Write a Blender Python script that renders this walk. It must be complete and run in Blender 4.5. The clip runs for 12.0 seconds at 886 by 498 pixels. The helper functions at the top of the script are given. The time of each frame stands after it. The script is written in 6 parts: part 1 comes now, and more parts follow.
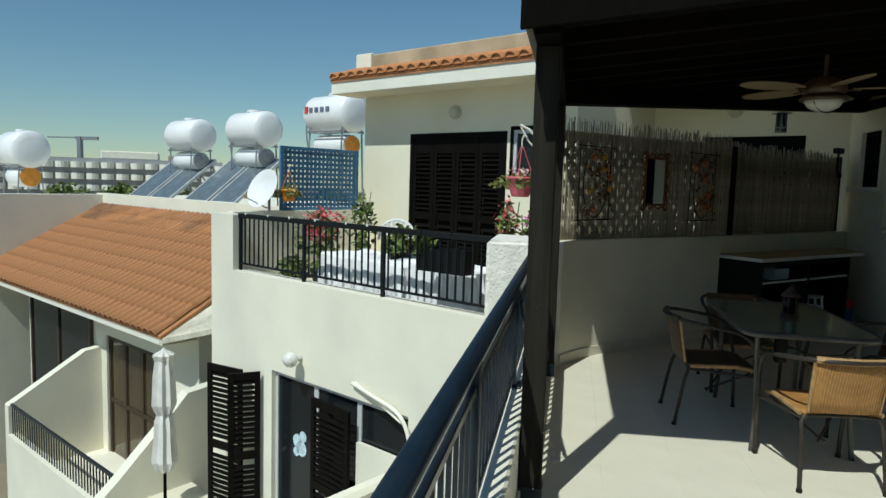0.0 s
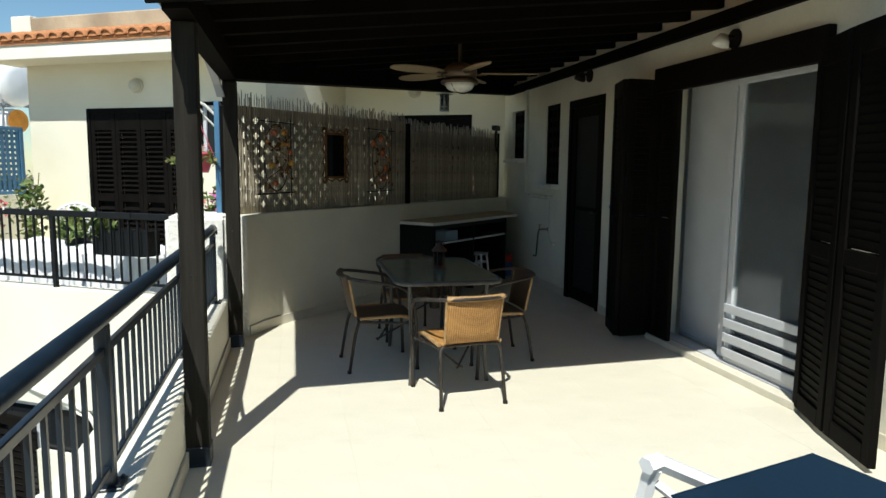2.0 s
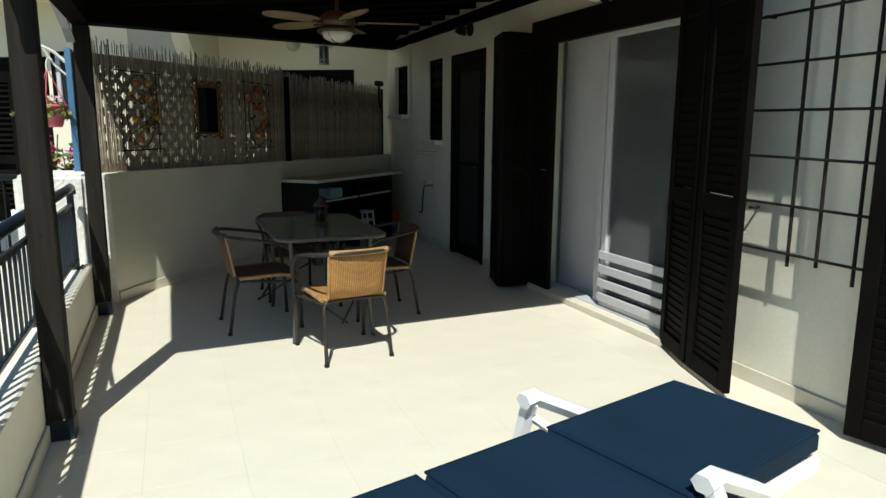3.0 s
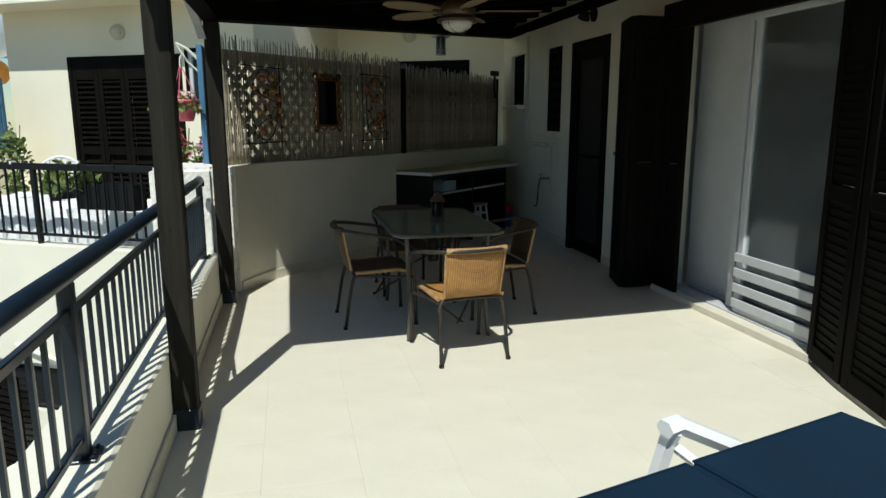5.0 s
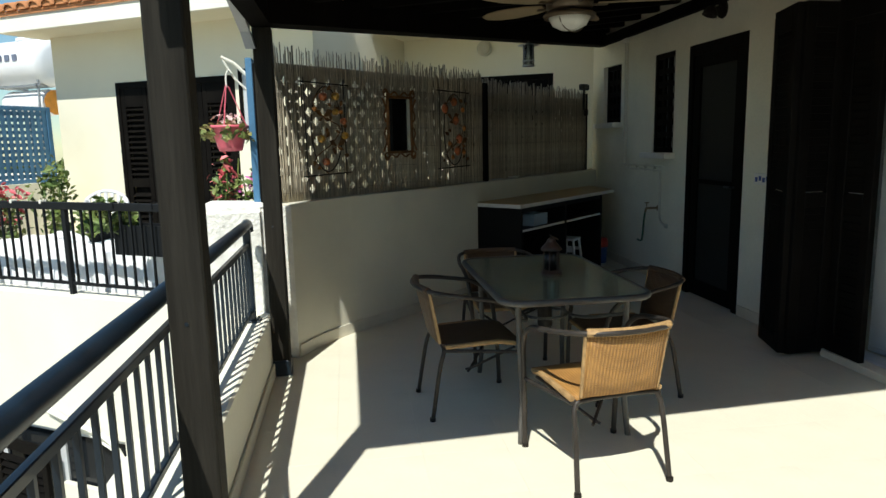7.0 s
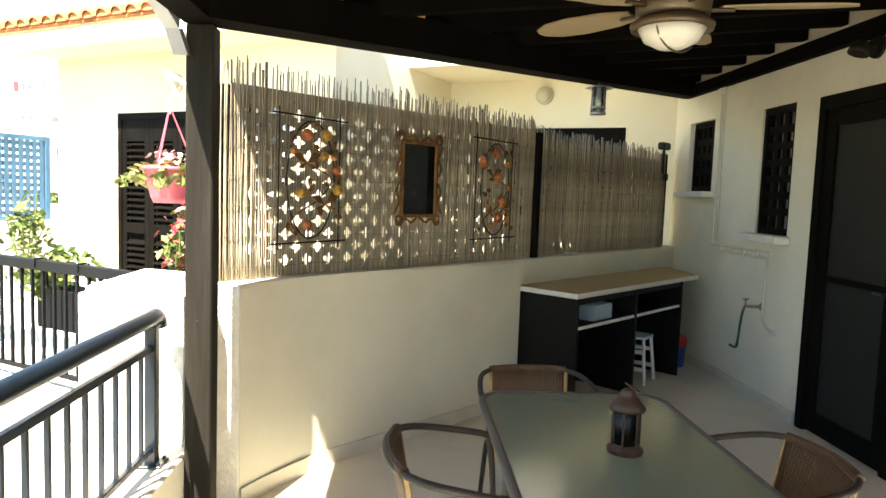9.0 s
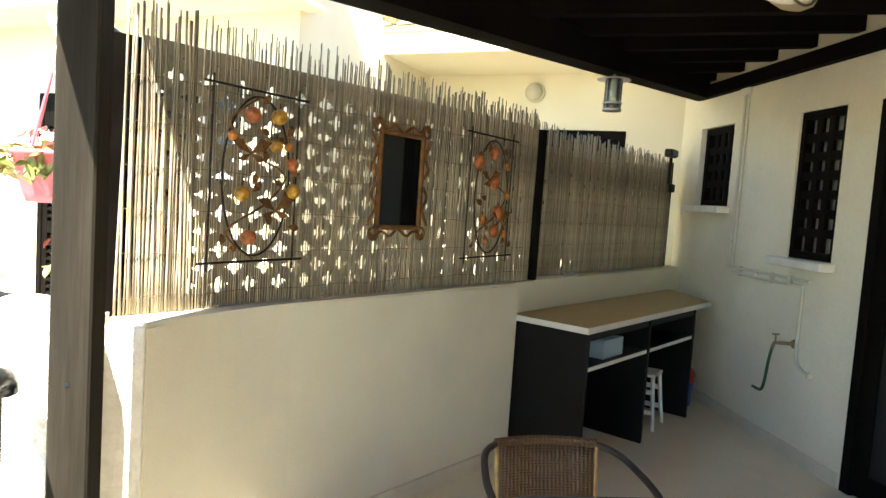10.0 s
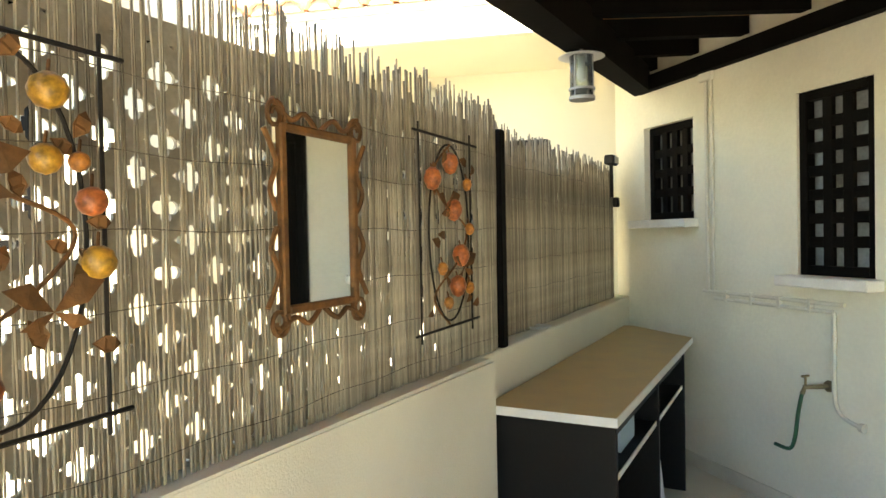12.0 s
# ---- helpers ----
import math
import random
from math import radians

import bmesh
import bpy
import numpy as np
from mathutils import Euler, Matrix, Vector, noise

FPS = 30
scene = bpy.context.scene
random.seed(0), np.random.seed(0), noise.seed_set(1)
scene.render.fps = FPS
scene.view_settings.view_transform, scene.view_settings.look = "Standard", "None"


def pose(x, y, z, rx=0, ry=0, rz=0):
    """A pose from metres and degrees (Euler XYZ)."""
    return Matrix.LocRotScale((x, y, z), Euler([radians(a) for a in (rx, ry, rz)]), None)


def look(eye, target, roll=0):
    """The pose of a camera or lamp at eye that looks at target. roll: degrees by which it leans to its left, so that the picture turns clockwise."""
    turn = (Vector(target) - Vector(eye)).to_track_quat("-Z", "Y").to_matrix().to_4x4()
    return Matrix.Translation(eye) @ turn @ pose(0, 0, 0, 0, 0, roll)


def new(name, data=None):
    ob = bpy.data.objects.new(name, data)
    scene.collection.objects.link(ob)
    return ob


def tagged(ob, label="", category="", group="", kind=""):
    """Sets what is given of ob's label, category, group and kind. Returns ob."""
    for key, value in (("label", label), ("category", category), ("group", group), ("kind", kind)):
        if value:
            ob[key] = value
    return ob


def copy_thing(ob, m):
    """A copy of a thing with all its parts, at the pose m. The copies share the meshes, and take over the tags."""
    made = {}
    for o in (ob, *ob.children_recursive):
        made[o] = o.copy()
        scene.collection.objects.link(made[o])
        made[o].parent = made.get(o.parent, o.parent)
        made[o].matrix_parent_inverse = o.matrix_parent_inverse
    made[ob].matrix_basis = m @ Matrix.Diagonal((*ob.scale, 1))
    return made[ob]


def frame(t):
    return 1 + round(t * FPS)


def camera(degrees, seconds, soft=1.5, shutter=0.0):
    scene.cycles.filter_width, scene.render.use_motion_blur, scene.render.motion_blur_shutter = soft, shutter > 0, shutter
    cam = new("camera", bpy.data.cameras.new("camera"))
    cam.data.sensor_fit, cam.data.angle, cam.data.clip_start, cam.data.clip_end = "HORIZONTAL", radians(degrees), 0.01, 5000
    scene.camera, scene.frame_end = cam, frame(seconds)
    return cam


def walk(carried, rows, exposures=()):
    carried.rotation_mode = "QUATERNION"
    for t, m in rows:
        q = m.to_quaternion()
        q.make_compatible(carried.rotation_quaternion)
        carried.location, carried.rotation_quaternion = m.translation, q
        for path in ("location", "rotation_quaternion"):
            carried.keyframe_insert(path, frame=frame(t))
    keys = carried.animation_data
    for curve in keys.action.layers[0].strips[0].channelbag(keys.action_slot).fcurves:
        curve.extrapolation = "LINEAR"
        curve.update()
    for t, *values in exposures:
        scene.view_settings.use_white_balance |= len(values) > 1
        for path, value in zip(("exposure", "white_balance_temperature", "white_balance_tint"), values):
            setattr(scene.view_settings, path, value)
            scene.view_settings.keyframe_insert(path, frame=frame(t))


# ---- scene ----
cam = camera(67.0, 12.0)
PATH = [
    (0, (0.159, -0.034, 1.51), (-0.211, 1.921, 1.312), 1.7),
    (0.5, (0.253, -0.1, 1.507), (0.083, 1.886, 1.34), 1.4),
    (1, (0.351, -0.193, 1.497), (0.305, 1.798, 1.306), 0.3),
    (1.5, (0.423, -0.257, 1.485), (0.558, 1.729, 1.284), 0.3),
    (2, (0.508, -0.312, 1.474), (0.94, 1.625, 1.231), 0.6),
    (2.5, (0.541, -0.29, 1.419), (1.196, 1.568, 1.076), 1.7),
    (3, (0.565, -0.293, 1.41), (1.304, 1.531, 1.058), 0.4),
    (3.2, (0.568, -0.318, 1.405), (1.347, 1.49, 1.053), 0.4),
    (4.8, (0.585, -0.187, 1.42), (1.14, 1.696, 1.036), 0.2),
    (5, (0.551, -0.097, 1.429), (0.985, 1.817, 1.046), -0.0),
    (5.5, (0.506, 0.124, 1.432), (0.765, 2.07, 1.051), -0.2),
    (6, (0.51, 0.422, 1.444), (0.656, 2.385, 1.09), -0.4),
    (6.5, (0.487, 0.713, 1.431), (0.678, 2.674, 1.087), -0.5),
    (6.7, (0.478, 0.86, 1.436), (0.718, 2.82, 1.117), -1.6),
    (8.3, (0.758, 1.976, 1.489), (1.161, 3.906, 1.152), 2.0),
    (8.5, (0.797, 2.107, 1.492), (1.154, 4.05, 1.179), 1.8),
    (9, (0.857, 2.524, 1.499), (0.967, 4.514, 1.333), 2.1),
    (9.5, (0.836, 2.943, 1.509), (0.999, 4.934, 1.43), 2.0),
    (10, (0.795, 3.408, 1.504), (1.015, 5.391, 1.357), 3.9),
    (10.5, (0.726, 3.813, 1.518), (0.882, 5.803, 1.385), 2.7),
    (11, (0.633, 4.182, 1.528), (0.817, 6.172, 1.447), 0.5),
    (11.5, (0.617, 4.497, 1.538), (0.899, 6.477, 1.556), 0.4),
    (12, (0.684, 4.835, 1.53), (1.312, 6.734, 1.487), -1.2),
]
EXPOSURES = [(0.0, -0.35, 6100, 0), (0.5, -0.05, 6100, 0), (1.0, 0.12, 6100, 2), (1.5, 0.3, 6250, 6), (2.5, 0.3, 6350, 6), (3.2, 0.1, 6350, 6), (4.8, -0.05, 6250, 4), (5.5, 0.0, 6250, 4), (6.7, 0.12, 6300, 4), (7.5, 1.15, 6850, 8), (8.3, 2.2, 7500, 11), (9.0, 2.45, 7500, 11), (10.0, 2.6, 7550, 11), (11.0, 2.8, 7600, 11), (12.0, 3.18, 7800, 11)]
walk(cam, [(t, look(eye, target, roll)) for t, eye, target, roll in PATH], EXPOSURES)

# ---- world and sun ----
SUN_FROM = Vector((-0.26, -0.65, 1.0)).normalized()
world = bpy.data.worlds.new("world")
scene.world = world
world.use_nodes = True
sky = world.node_tree.nodes.new("ShaderNodeTexSky")
sky.sky_type, sky.sun_disc = "NISHITA", False
sky.sun_elevation = math.asin(SUN_FROM.z)
sky.sun_rotation = math.atan2(SUN_FROM.x, SUN_FROM.y)
sky.air_density, sky.dust_density, sky.ozone_density = 1.1, 0.0, 2.6
tint = world.node_tree.nodes.new("ShaderNodeMix")
tint.data_type, tint.blend_type = "RGBA", "MULTIPLY"
tint.inputs[0].default_value, tint.inputs[7].default_value = 1.0, (0.88, 1.02, 1.06, 1)
world.node_tree.links.new(sky.outputs[0], tint.inputs[6])
world.node_tree.links.new(tint.outputs[2], world.node_tree.nodes["Background"].inputs[0])
world.node_tree.nodes["Background"].inputs[1].default_value = 0.085
sun = new("sun", bpy.data.lights.new("sun", "SUN"))
sun.data.energy, sun.data.angle, sun.data.color = 4.8, radians(0.55), (1.0, 0.975, 0.93)
sun.matrix_world = look(SUN_FROM * 20, (0, 0, 0))

# ---- materials ----
def material(name, color, rough=0.7, metal=0.0, vary=0.25, scale=6.0, bump=0.0, grain=90.0, stretch=(1, 1, 1), spread=0.0, coat=0.0, second=None, stain=0.0):
    """A surface with broad variation, fine grain and relief; second: a colour that breaks through in patches; spread: difference from piece to piece."""
    m = bpy.data.materials.new(name)
    m.use_nodes = True
    nt = m.node_tree
    n, l = nt.nodes, nt.links
    p = n["Principled BSDF"]
    p.inputs["Roughness"].default_value, p.inputs["Metallic"].default_value = rough, metal
    p.inputs["Coat Weight"].default_value = coat
    p.inputs["Specular IOR Level"].default_value = 0.25 if max(color) < 0.05 and not coat else 0.5
    tc = n.new("ShaderNodeTexCoord")
    mp = n.new("ShaderNodeMapping")
    mp.inputs["Scale"].default_value = stretch
    l.new(tc.outputs["Object"], mp.inputs[0])
    big, fine = n.new("ShaderNodeTexNoise"), n.new("ShaderNodeTexNoise")
    for node, sc, det in ((big, scale, 5), (fine, grain, 3)):
        node.inputs["Scale"].default_value, node.inputs["Detail"].default_value = sc, det
        l.new(mp.outputs[0], node.inputs["Vector"])
    ramp = n.new("ShaderNodeMapRange")
    ramp.inputs[1].default_value, ramp.inputs[2].default_value = 0.3, 0.7
    ramp.inputs[3].default_value, ramp.inputs[4].default_value = 1 - vary, 1 + vary * 0.6
    l.new(big.outputs[0], ramp.inputs[0])
    ramp2 = n.new("ShaderNodeMapRange")
    ramp2.inputs[1].default_value, ramp2.inputs[2].default_value = 0.25, 0.75
    ramp2.inputs[3].default_value, ramp2.inputs[4].default_value = 1 - vary * 0.5, 1 + vary * 0.4
    l.new(fine.outputs[0], ramp2.inputs[0])
    mul = n.new("ShaderNodeMath")
    mul.operation = "MULTIPLY"
    l.new(ramp.outputs[0], mul.inputs[0]), l.new(ramp2.outputs[0], mul.inputs[1])
    last = mul.outputs[0]
    if spread:
        info = n.new("ShaderNodeObjectInfo")
        rr = n.new("ShaderNodeMapRange")
        rr.inputs[3].default_value, rr.inputs[4].default_value = 1 - spread, 1 + spread
        l.new(info.outputs["Random"], rr.inputs[0])
        mu = n.new("ShaderNodeMath")
        mu.operation = "MULTIPLY"
        l.new(last, mu.inputs[0]), l.new(rr.outputs[0], mu.inputs[1])
        last = mu.outputs[0]
    base = n.new("ShaderNodeRGB")
    base.outputs[0].default_value = (*color, 1)
    col = base.outputs[0]
    if second:
        pat = n.new("ShaderNodeTexNoise")
        pat.inputs["Scale"].default_value, pat.inputs["Detail"].default_value = scale * 0.7, 8
        l.new(tc.outputs["Object"], pat.inputs["Vector"])
        pr = n.new("ShaderNodeMapRange")
        pr.inputs[1].default_value, pr.inputs[2].default_value = 0.5 - stain * 0.3, 0.75 - stain * 0.3
        l.new(pat.outputs[0], pr.inputs[0])
        mx = n.new("ShaderNodeMix")
        mx.data_type = "RGBA"
        mx.inputs[6].default_value, mx.inputs[7].default_value = (*color, 1), (*second, 1)
        l.new(pr.outputs[0], mx.inputs[0])
        col = mx.outputs[2]
    vm = n.new("ShaderNodeVectorMath")
    vm.operation = "SCALE"
    l.new(col, vm.inputs[0]), l.new(last, vm.inputs["Scale"])
    l.new(vm.outputs[0], p.inputs["Base Color"])
    rm = n.new("ShaderNodeMapRange")
    rm.inputs[3].default_value, rm.inputs[4].default_value = max(rough - 0.1, 0.02), min(rough + 0.1, 1)
    l.new(big.outputs[0], rm.inputs[0]), l.new(rm.outputs[0], p.inputs["Roughness"])
    if bump:
        b = n.new("ShaderNodeBump")
        b.inputs["Strength"].default_value, b.inputs["Distance"].default_value = min(bump, 1.0), 0.004 * max(bump, 1.0)
        l.new(fine.outputs[0], b.inputs["Height"]), l.new(b.outputs[0], p.inputs["Normal"])
    return m


STUCCO = material("cream stucco", (0.72, 0.69, 0.555), 0.9, vary=0.06, scale=1.6, bump=0.35, grain=160, second=(0.64, 0.61, 0.50), stain=0.1)
HOUSE_STUCCO = material("pebbled house render", (0.80, 0.77, 0.635), 0.92, vary=0.07, scale=1.6, bump=0.5, grain=46, second=(0.68, 0.645, 0.52), stain=0.1)
ROUGH_STUCCO = material("rough stucco", (0.76, 0.74, 0.67), 0.95, vary=0.12, scale=9, bump=3.0, grain=38)
YELLOW = material("yellow render", (0.77, 0.72, 0.56), 0.9, vary=0.06, scale=0.9, bump=0.25, grain=140, second=(0.72, 0.65, 0.46), stain=0.15)
WHITE_WALL = material("white render", (0.79, 0.755, 0.62), 0.9, vary=0.07, scale=0.8, bump=0.3, grain=70, second=(0.68, 0.65, 0.55), stain=0.05)
TILE = material("beige floor tile", (0.71, 0.67, 0.535), 0.42, vary=0.045, scale=3.0, bump=0.05, grain=60, spread=0.005, second=(0.64, 0.60, 0.475), stain=0.1)
GROUT = material("grout", (0.70, 0.66, 0.53), 0.9, vary=0.08, scale=8)
SKIRT = material("skirting", (0.66, 0.62, 0.5), 0.6, vary=0.1, scale=5)
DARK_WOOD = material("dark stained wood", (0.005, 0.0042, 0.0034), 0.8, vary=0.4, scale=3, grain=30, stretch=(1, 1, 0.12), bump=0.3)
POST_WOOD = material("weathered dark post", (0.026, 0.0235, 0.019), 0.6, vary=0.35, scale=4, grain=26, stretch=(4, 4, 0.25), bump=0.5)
BOARD = material("roof board", (0.62, 0.29, 0.085), 0.7, vary=0.35, scale=4, grain=30, stretch=(0.2, 3, 1), spread=0.3)
RAIL = material("blue-black paint", (0.007, 0.014, 0.022), 0.34, vary=0.25, scale=12, bump=0.05, coat=0.12)
SHUTTER = material("black-brown shutter paint", (0.007, 0.006, 0.005), 0.55, vary=0.3, scale=6, grain=40, bump=0.1)
# copy of the shutter paint for sunlit leaves, darkened to offset the sun
SHUTTER_SUN = material("shutter paint darkened against sun", (0.0055, 0.0048, 0.004), 0.65, vary=0.3, scale=6, grain=40, bump=0.2)
ALU = material("white aluminium", (0.52, 0.53, 0.54), 0.35, vary=0.05, scale=10)
SILL = material("white marble sill", (0.78, 0.76, 0.70), 0.4, vary=0.08, scale=9)
# the unlit look of the room behind the mesh door is put into this grey
DARK_ROOM = material("interior paint with dimness in it", (0.20, 0.20, 0.19), 0.9, vary=0.1, scale=2)
CURTAIN = material("pale curtain", (0.53, 0.54, 0.54), 0.9, vary=0.08, scale=3)
TERRACOTTA = material("terracotta roof tile", (0.56, 0.235, 0.09), 0.85, vary=0.35, scale=3, grain=40, bump=0.3, second=(0.42, 0.17, 0.07), stain=0.2)
TERRACOTTA_OLD = material("old terracotta tile", (0.45, 0.20, 0.075), 0.9, vary=0.4, scale=1.2, grain=30, bump=0.3, second=(0.27, 0.13, 0.06), stain=0.4)
GROUND = material("dry ground", (0.23, 0.2, 0.14), 0.95, vary=0.3, scale=0.2, grain=3)
for dull in (DARK_WOOD, SHUTTER, SHUTTER_SUN, POST_WOOD):
    dull.node_tree.nodes["Principled BSDF"].inputs["Specular IOR Level"].default_value = 0.04
GLASS = bpy.data.materials.new("thin clear glass")
GLASS.use_nodes = True
gn, gl = GLASS.node_tree.nodes, GLASS.node_tree.links
clear, shine, both, fres = gn.new("ShaderNodeBsdfTransparent"), gn.new("ShaderNodeBsdfGlossy"), gn.new("ShaderNodeMixShader"), gn.new("ShaderNodeFresnel")
clear.inputs[0].default_value, shine.inputs["Roughness"].default_value = (0.90, 0.94, 0.93, 1), 0.03
gl.new(fres.outputs[0], both.inputs[0]), gl.new(clear.outputs[0], both.inputs[1]), gl.new(shine.outputs[0], both.inputs[2])
gl.new(both.outputs[0], gn["Material Output"].inputs[0])
# glass with a pale diffuse film: some dust, and the outside's reflection painted in
FILM_GLASS = GLASS.copy()
FILM_GLASS.name = "dusty door glass"
dn, dl = FILM_GLASS.node_tree.nodes, FILM_GLASS.node_tree.links
film, dusty, smudge, smrange = dn.new("ShaderNodeBsdfDiffuse"), dn.new("ShaderNodeMixShader"), dn.new("ShaderNodeTexNoise"), dn.new("ShaderNodeMapRange")
film.inputs[0].default_value = (0.56, 0.59, 0.60, 1)
smudge.inputs["Scale"].default_value, smudge.inputs["Detail"].default_value = 2.2, 6
smrange.inputs[3].default_value, smrange.inputs[4].default_value = 0.03, 0.10
dl.new(smudge.outputs[0], smrange.inputs[0]), dl.new(smrange.outputs[0], dusty.inputs[0])
dl.new(dn["Mix Shader"].outputs[0], dusty.inputs[1]), dl.new(film.outputs[0], dusty.inputs[2])
dl.new(dusty.outputs[0], dn["Material Output"].inputs[0])
# the light showing in the lattice windows is put into this pale colour
FROSTED = material("frosted glass with light painted in", (0.42, 0.46, 0.47), 0.2, vary=0.35, scale=5, grain=60)
DARK_GLASS = material("dark window glass", (0.012, 0.014, 0.016), 0.06, vary=0.1, scale=2)


# ---- mesh helpers ----
def part(name, bm, mat, parent=None, label="", smooth=False, kind=""):
    me = bpy.data.meshes.new(name)
    bmesh.ops.recalc_face_normals(bm, faces=bm.faces)
    bm.to_mesh(me)
    bm.free()
    if smooth:
        me.shade_smooth()
    me.materials.append(mat)
    ob = new(name, me)
    ob.parent = parent
    return tagged(ob, label, kind=kind)


def thing(name, m, label, category, group="", kind=""):
    ob = new(name)
    ob.empty_display_size = 0.05
    ob.matrix_basis = m
    return tagged(ob, label, category, group, kind)


def structure(name, bm, mat, label, category="", smooth=False):
    return tagged(part(name, bm, mat, smooth=smooth), label, category or name.split("_")[0], kind="structure")


def box(bm, x0, x1, y0, y1, z0, z1, bevel=0.0, m=None, seg=1):
    vs = bmesh.ops.create_cube(bm, size=1.0)["verts"]
    t = Matrix.Translation(((x0 + x1) / 2, (y0 + y1) / 2, (z0 + z1) / 2)) @ Matrix.Diagonal((x1 - x0, y1 - y0, z1 - z0, 1))
    bmesh.ops.transform(bm, matrix=(m @ t) if m else t, verts=vs)
    if bevel:
        es = list({e for v in vs for e in v.link_edges})
        bmesh.ops.bevel(bm, geom=es, offset=bevel, segments=seg, affect="EDGES", profile=0.5)
    return bm


def boxes(*rows, bevel=0.0):
    bm = bmesh.new()
    for r in rows:
        box(bm, *r, bevel=bevel)
    return bm


def prism(bm, pts, z0, z1):
    """An upright block over a plan outline."""
    lo = [bm.verts.new((x, y, z0)) for x, y in pts]
    hi = [bm.verts.new((x, y, z1)) for x, y in pts]
    bm.faces.new(lo[::-1]), bm.faces.new(hi)
    for a in range(len(pts)):
        b = (a + 1) % len(pts)
        bm.faces.new((lo[a], lo[b], hi[b], hi[a]))
    return bm


def slab(bm, pts, off):
    """A thick plate: outline of 3D points pushed along off."""
    a = [bm.verts.new(p) for p in pts]
    b = [bm.verts.new(Vector(p) + Vector(off)) for p in pts]
    bm.faces.new(a[::-1]), bm.faces.new(b)
    for i in range(len(pts)):
        j = (i + 1) % len(pts)
        bm.faces.new((a[i], a[j], b[j], b[i]))
    return bm


def tube(bm, pts, r, seg=10, closed=False, flat=1.0, caps=True):
    """A round bar along points; r may be one radius or one for each point."""
    pts = [Vector(p) for p in pts]
    n = len(pts)
    rings, up = [], None
    for i, p in enumerate(pts):
        a, b = pts[(i - 1) % n] if closed or i else p, pts[(i + 1) % n] if closed or i < n - 1 else p
        d = (b - a).normalized()
        if up is None:
            up = Vector((0, 0, 1)) if abs(d.z) < 0.9 else Vector((1, 0, 0))
        side = d.cross(up)
        if side.length < 1e-4:
            side = d.orthogonal()
        side.normalize()
        up = side.cross(d).normalized()
        rad = r[i] if isinstance(r, (list, tuple)) else r
        rings.append([bm.verts.new(p + side * (rad * math.cos(t)) + up * (rad * flat * math.sin(t))) for t in (2 * math.pi * k / seg for k in range(seg))])
    for i in range(n if closed else n - 1):
        a, b = rings[i], rings[(i + 1) % n]
        for k in range(seg):
            bm.faces.new((a[k], a[(k + 1) % seg], b[(k + 1) % seg], b[k]))
    if not closed and caps:
        bm.faces.new(rings[0][::-1]), bm.faces.new(rings[-1])
    return bm


def curve_points(ctrl, n=8, closed=False):
    """A smooth line through control points."""
    ctrl = [Vector(c) for c in ctrl]
    m = len(ctrl)
    out = []
    for i in range(m if closed else m - 1):
        p0, p1, p2, p3 = (ctrl[(i + k) % m] if closed else ctrl[min(max(i + k, 0), m - 1)] for k in (-1, 0, 1, 2))
        for s in range(n):
            t = s / n
            out.append(0.5 * ((2 * p1) + (p2 - p0) * t + (2 * p0 - 5 * p1 + 4 * p2 - p3) * t * t + (3 * p1 - p0 - 3 * p2 + p3) * t ** 3))
    if not closed:
        out.append(ctrl[-1])
    return out


def lathe(bm, profile, seg=20, at=(0, 0, 0), m=None):
    """A turned shape from (radius, height) pairs."""
    rings = []
    for r, z in profile:
        rings.append([bm.verts.new(((m or Matrix()) @ Vector((r * math.cos(t), r * math.sin(t), z))) + Vector(at)) for t in (2 * math.pi * k / seg for k in range(seg))])
    for a, b in zip(rings, rings[1:]):
        for k in range(seg):
            bm.faces.new((a[k], a[(k + 1) % seg], b[(k + 1) % seg], b[k]))
    if profile[0][0] > 1e-4:
        bm.faces.new(rings[0][::-1])
    if profile[-1][0] > 1e-4:
        bm.faces.new(rings[-1])
    return bm


# ---- plan of the terrace ----
WALL_X = 3.56                                   # face of the house wall
P0 = Vector((0.079, 5.735, 0))                  # where the diagonal parapet begins
DIAG = math.atan2(0.694, 0.72)                  # its direction in plan
DX, DN = Vector((math.cos(DIAG), math.sin(DIAG), 0)), Vector((math.sin(DIAG), -math.cos(DIAG), 0))
PARAPET = 1.045
DIAG_M = Matrix(((DX.x, -DN.x, 0, P0.x), (DX.y, -DN.y, 0, P0.y), (0, 0, 1, 0), (0, 0, 0, 1)))   # local x along the parapet, y outwards


def diag(s, off, z):
    """A place on the diagonal parapet: s along it, off towards the terrace."""
    return P0 + DX * s + DN * off + Vector((0, 0, z))


# plan of the house next door, turned by 30 degrees: u along its front, v into the depth
NB = pose(-0.58, 6.05, 0, 0, 0, -30)

# ---- terrace structure ----
bm = bmesh.new()
prism(bm, [(-0.30, -3.0), (3.80, -3.0), (3.80, 9.5), (0.0, 5.9), (-0.30, 5.4)], -0.30, -0.003)
floor = structure("floor", bm, GROUT, "beige tiled terrace floor with fine joints", "floor")

holes = [(3.10, 4.92, 0.03, 2.20), (5.98, 6.87, -0.3, 2.22), (7.15, 7.59, 1.28, 2.23), (8.40, 8.92, 1.60, 2.25)]
bm = bmesh.new()
y = -3.0
for y0, y1, z0, z1 in holes:
    box(bm, WALL_X, 3.80, y, y0, -0.3, 3.3)
    box(bm, WALL_X, 3.80, y0, y1, z1, 3.3)
    if z0 > -0.2:
        box(bm, WALL_X, 3.80, y0, y1, -0.3, z0)
    y = y1
box(bm, WALL_X, 3.80, y, 9.28, -0.3, 3.3)
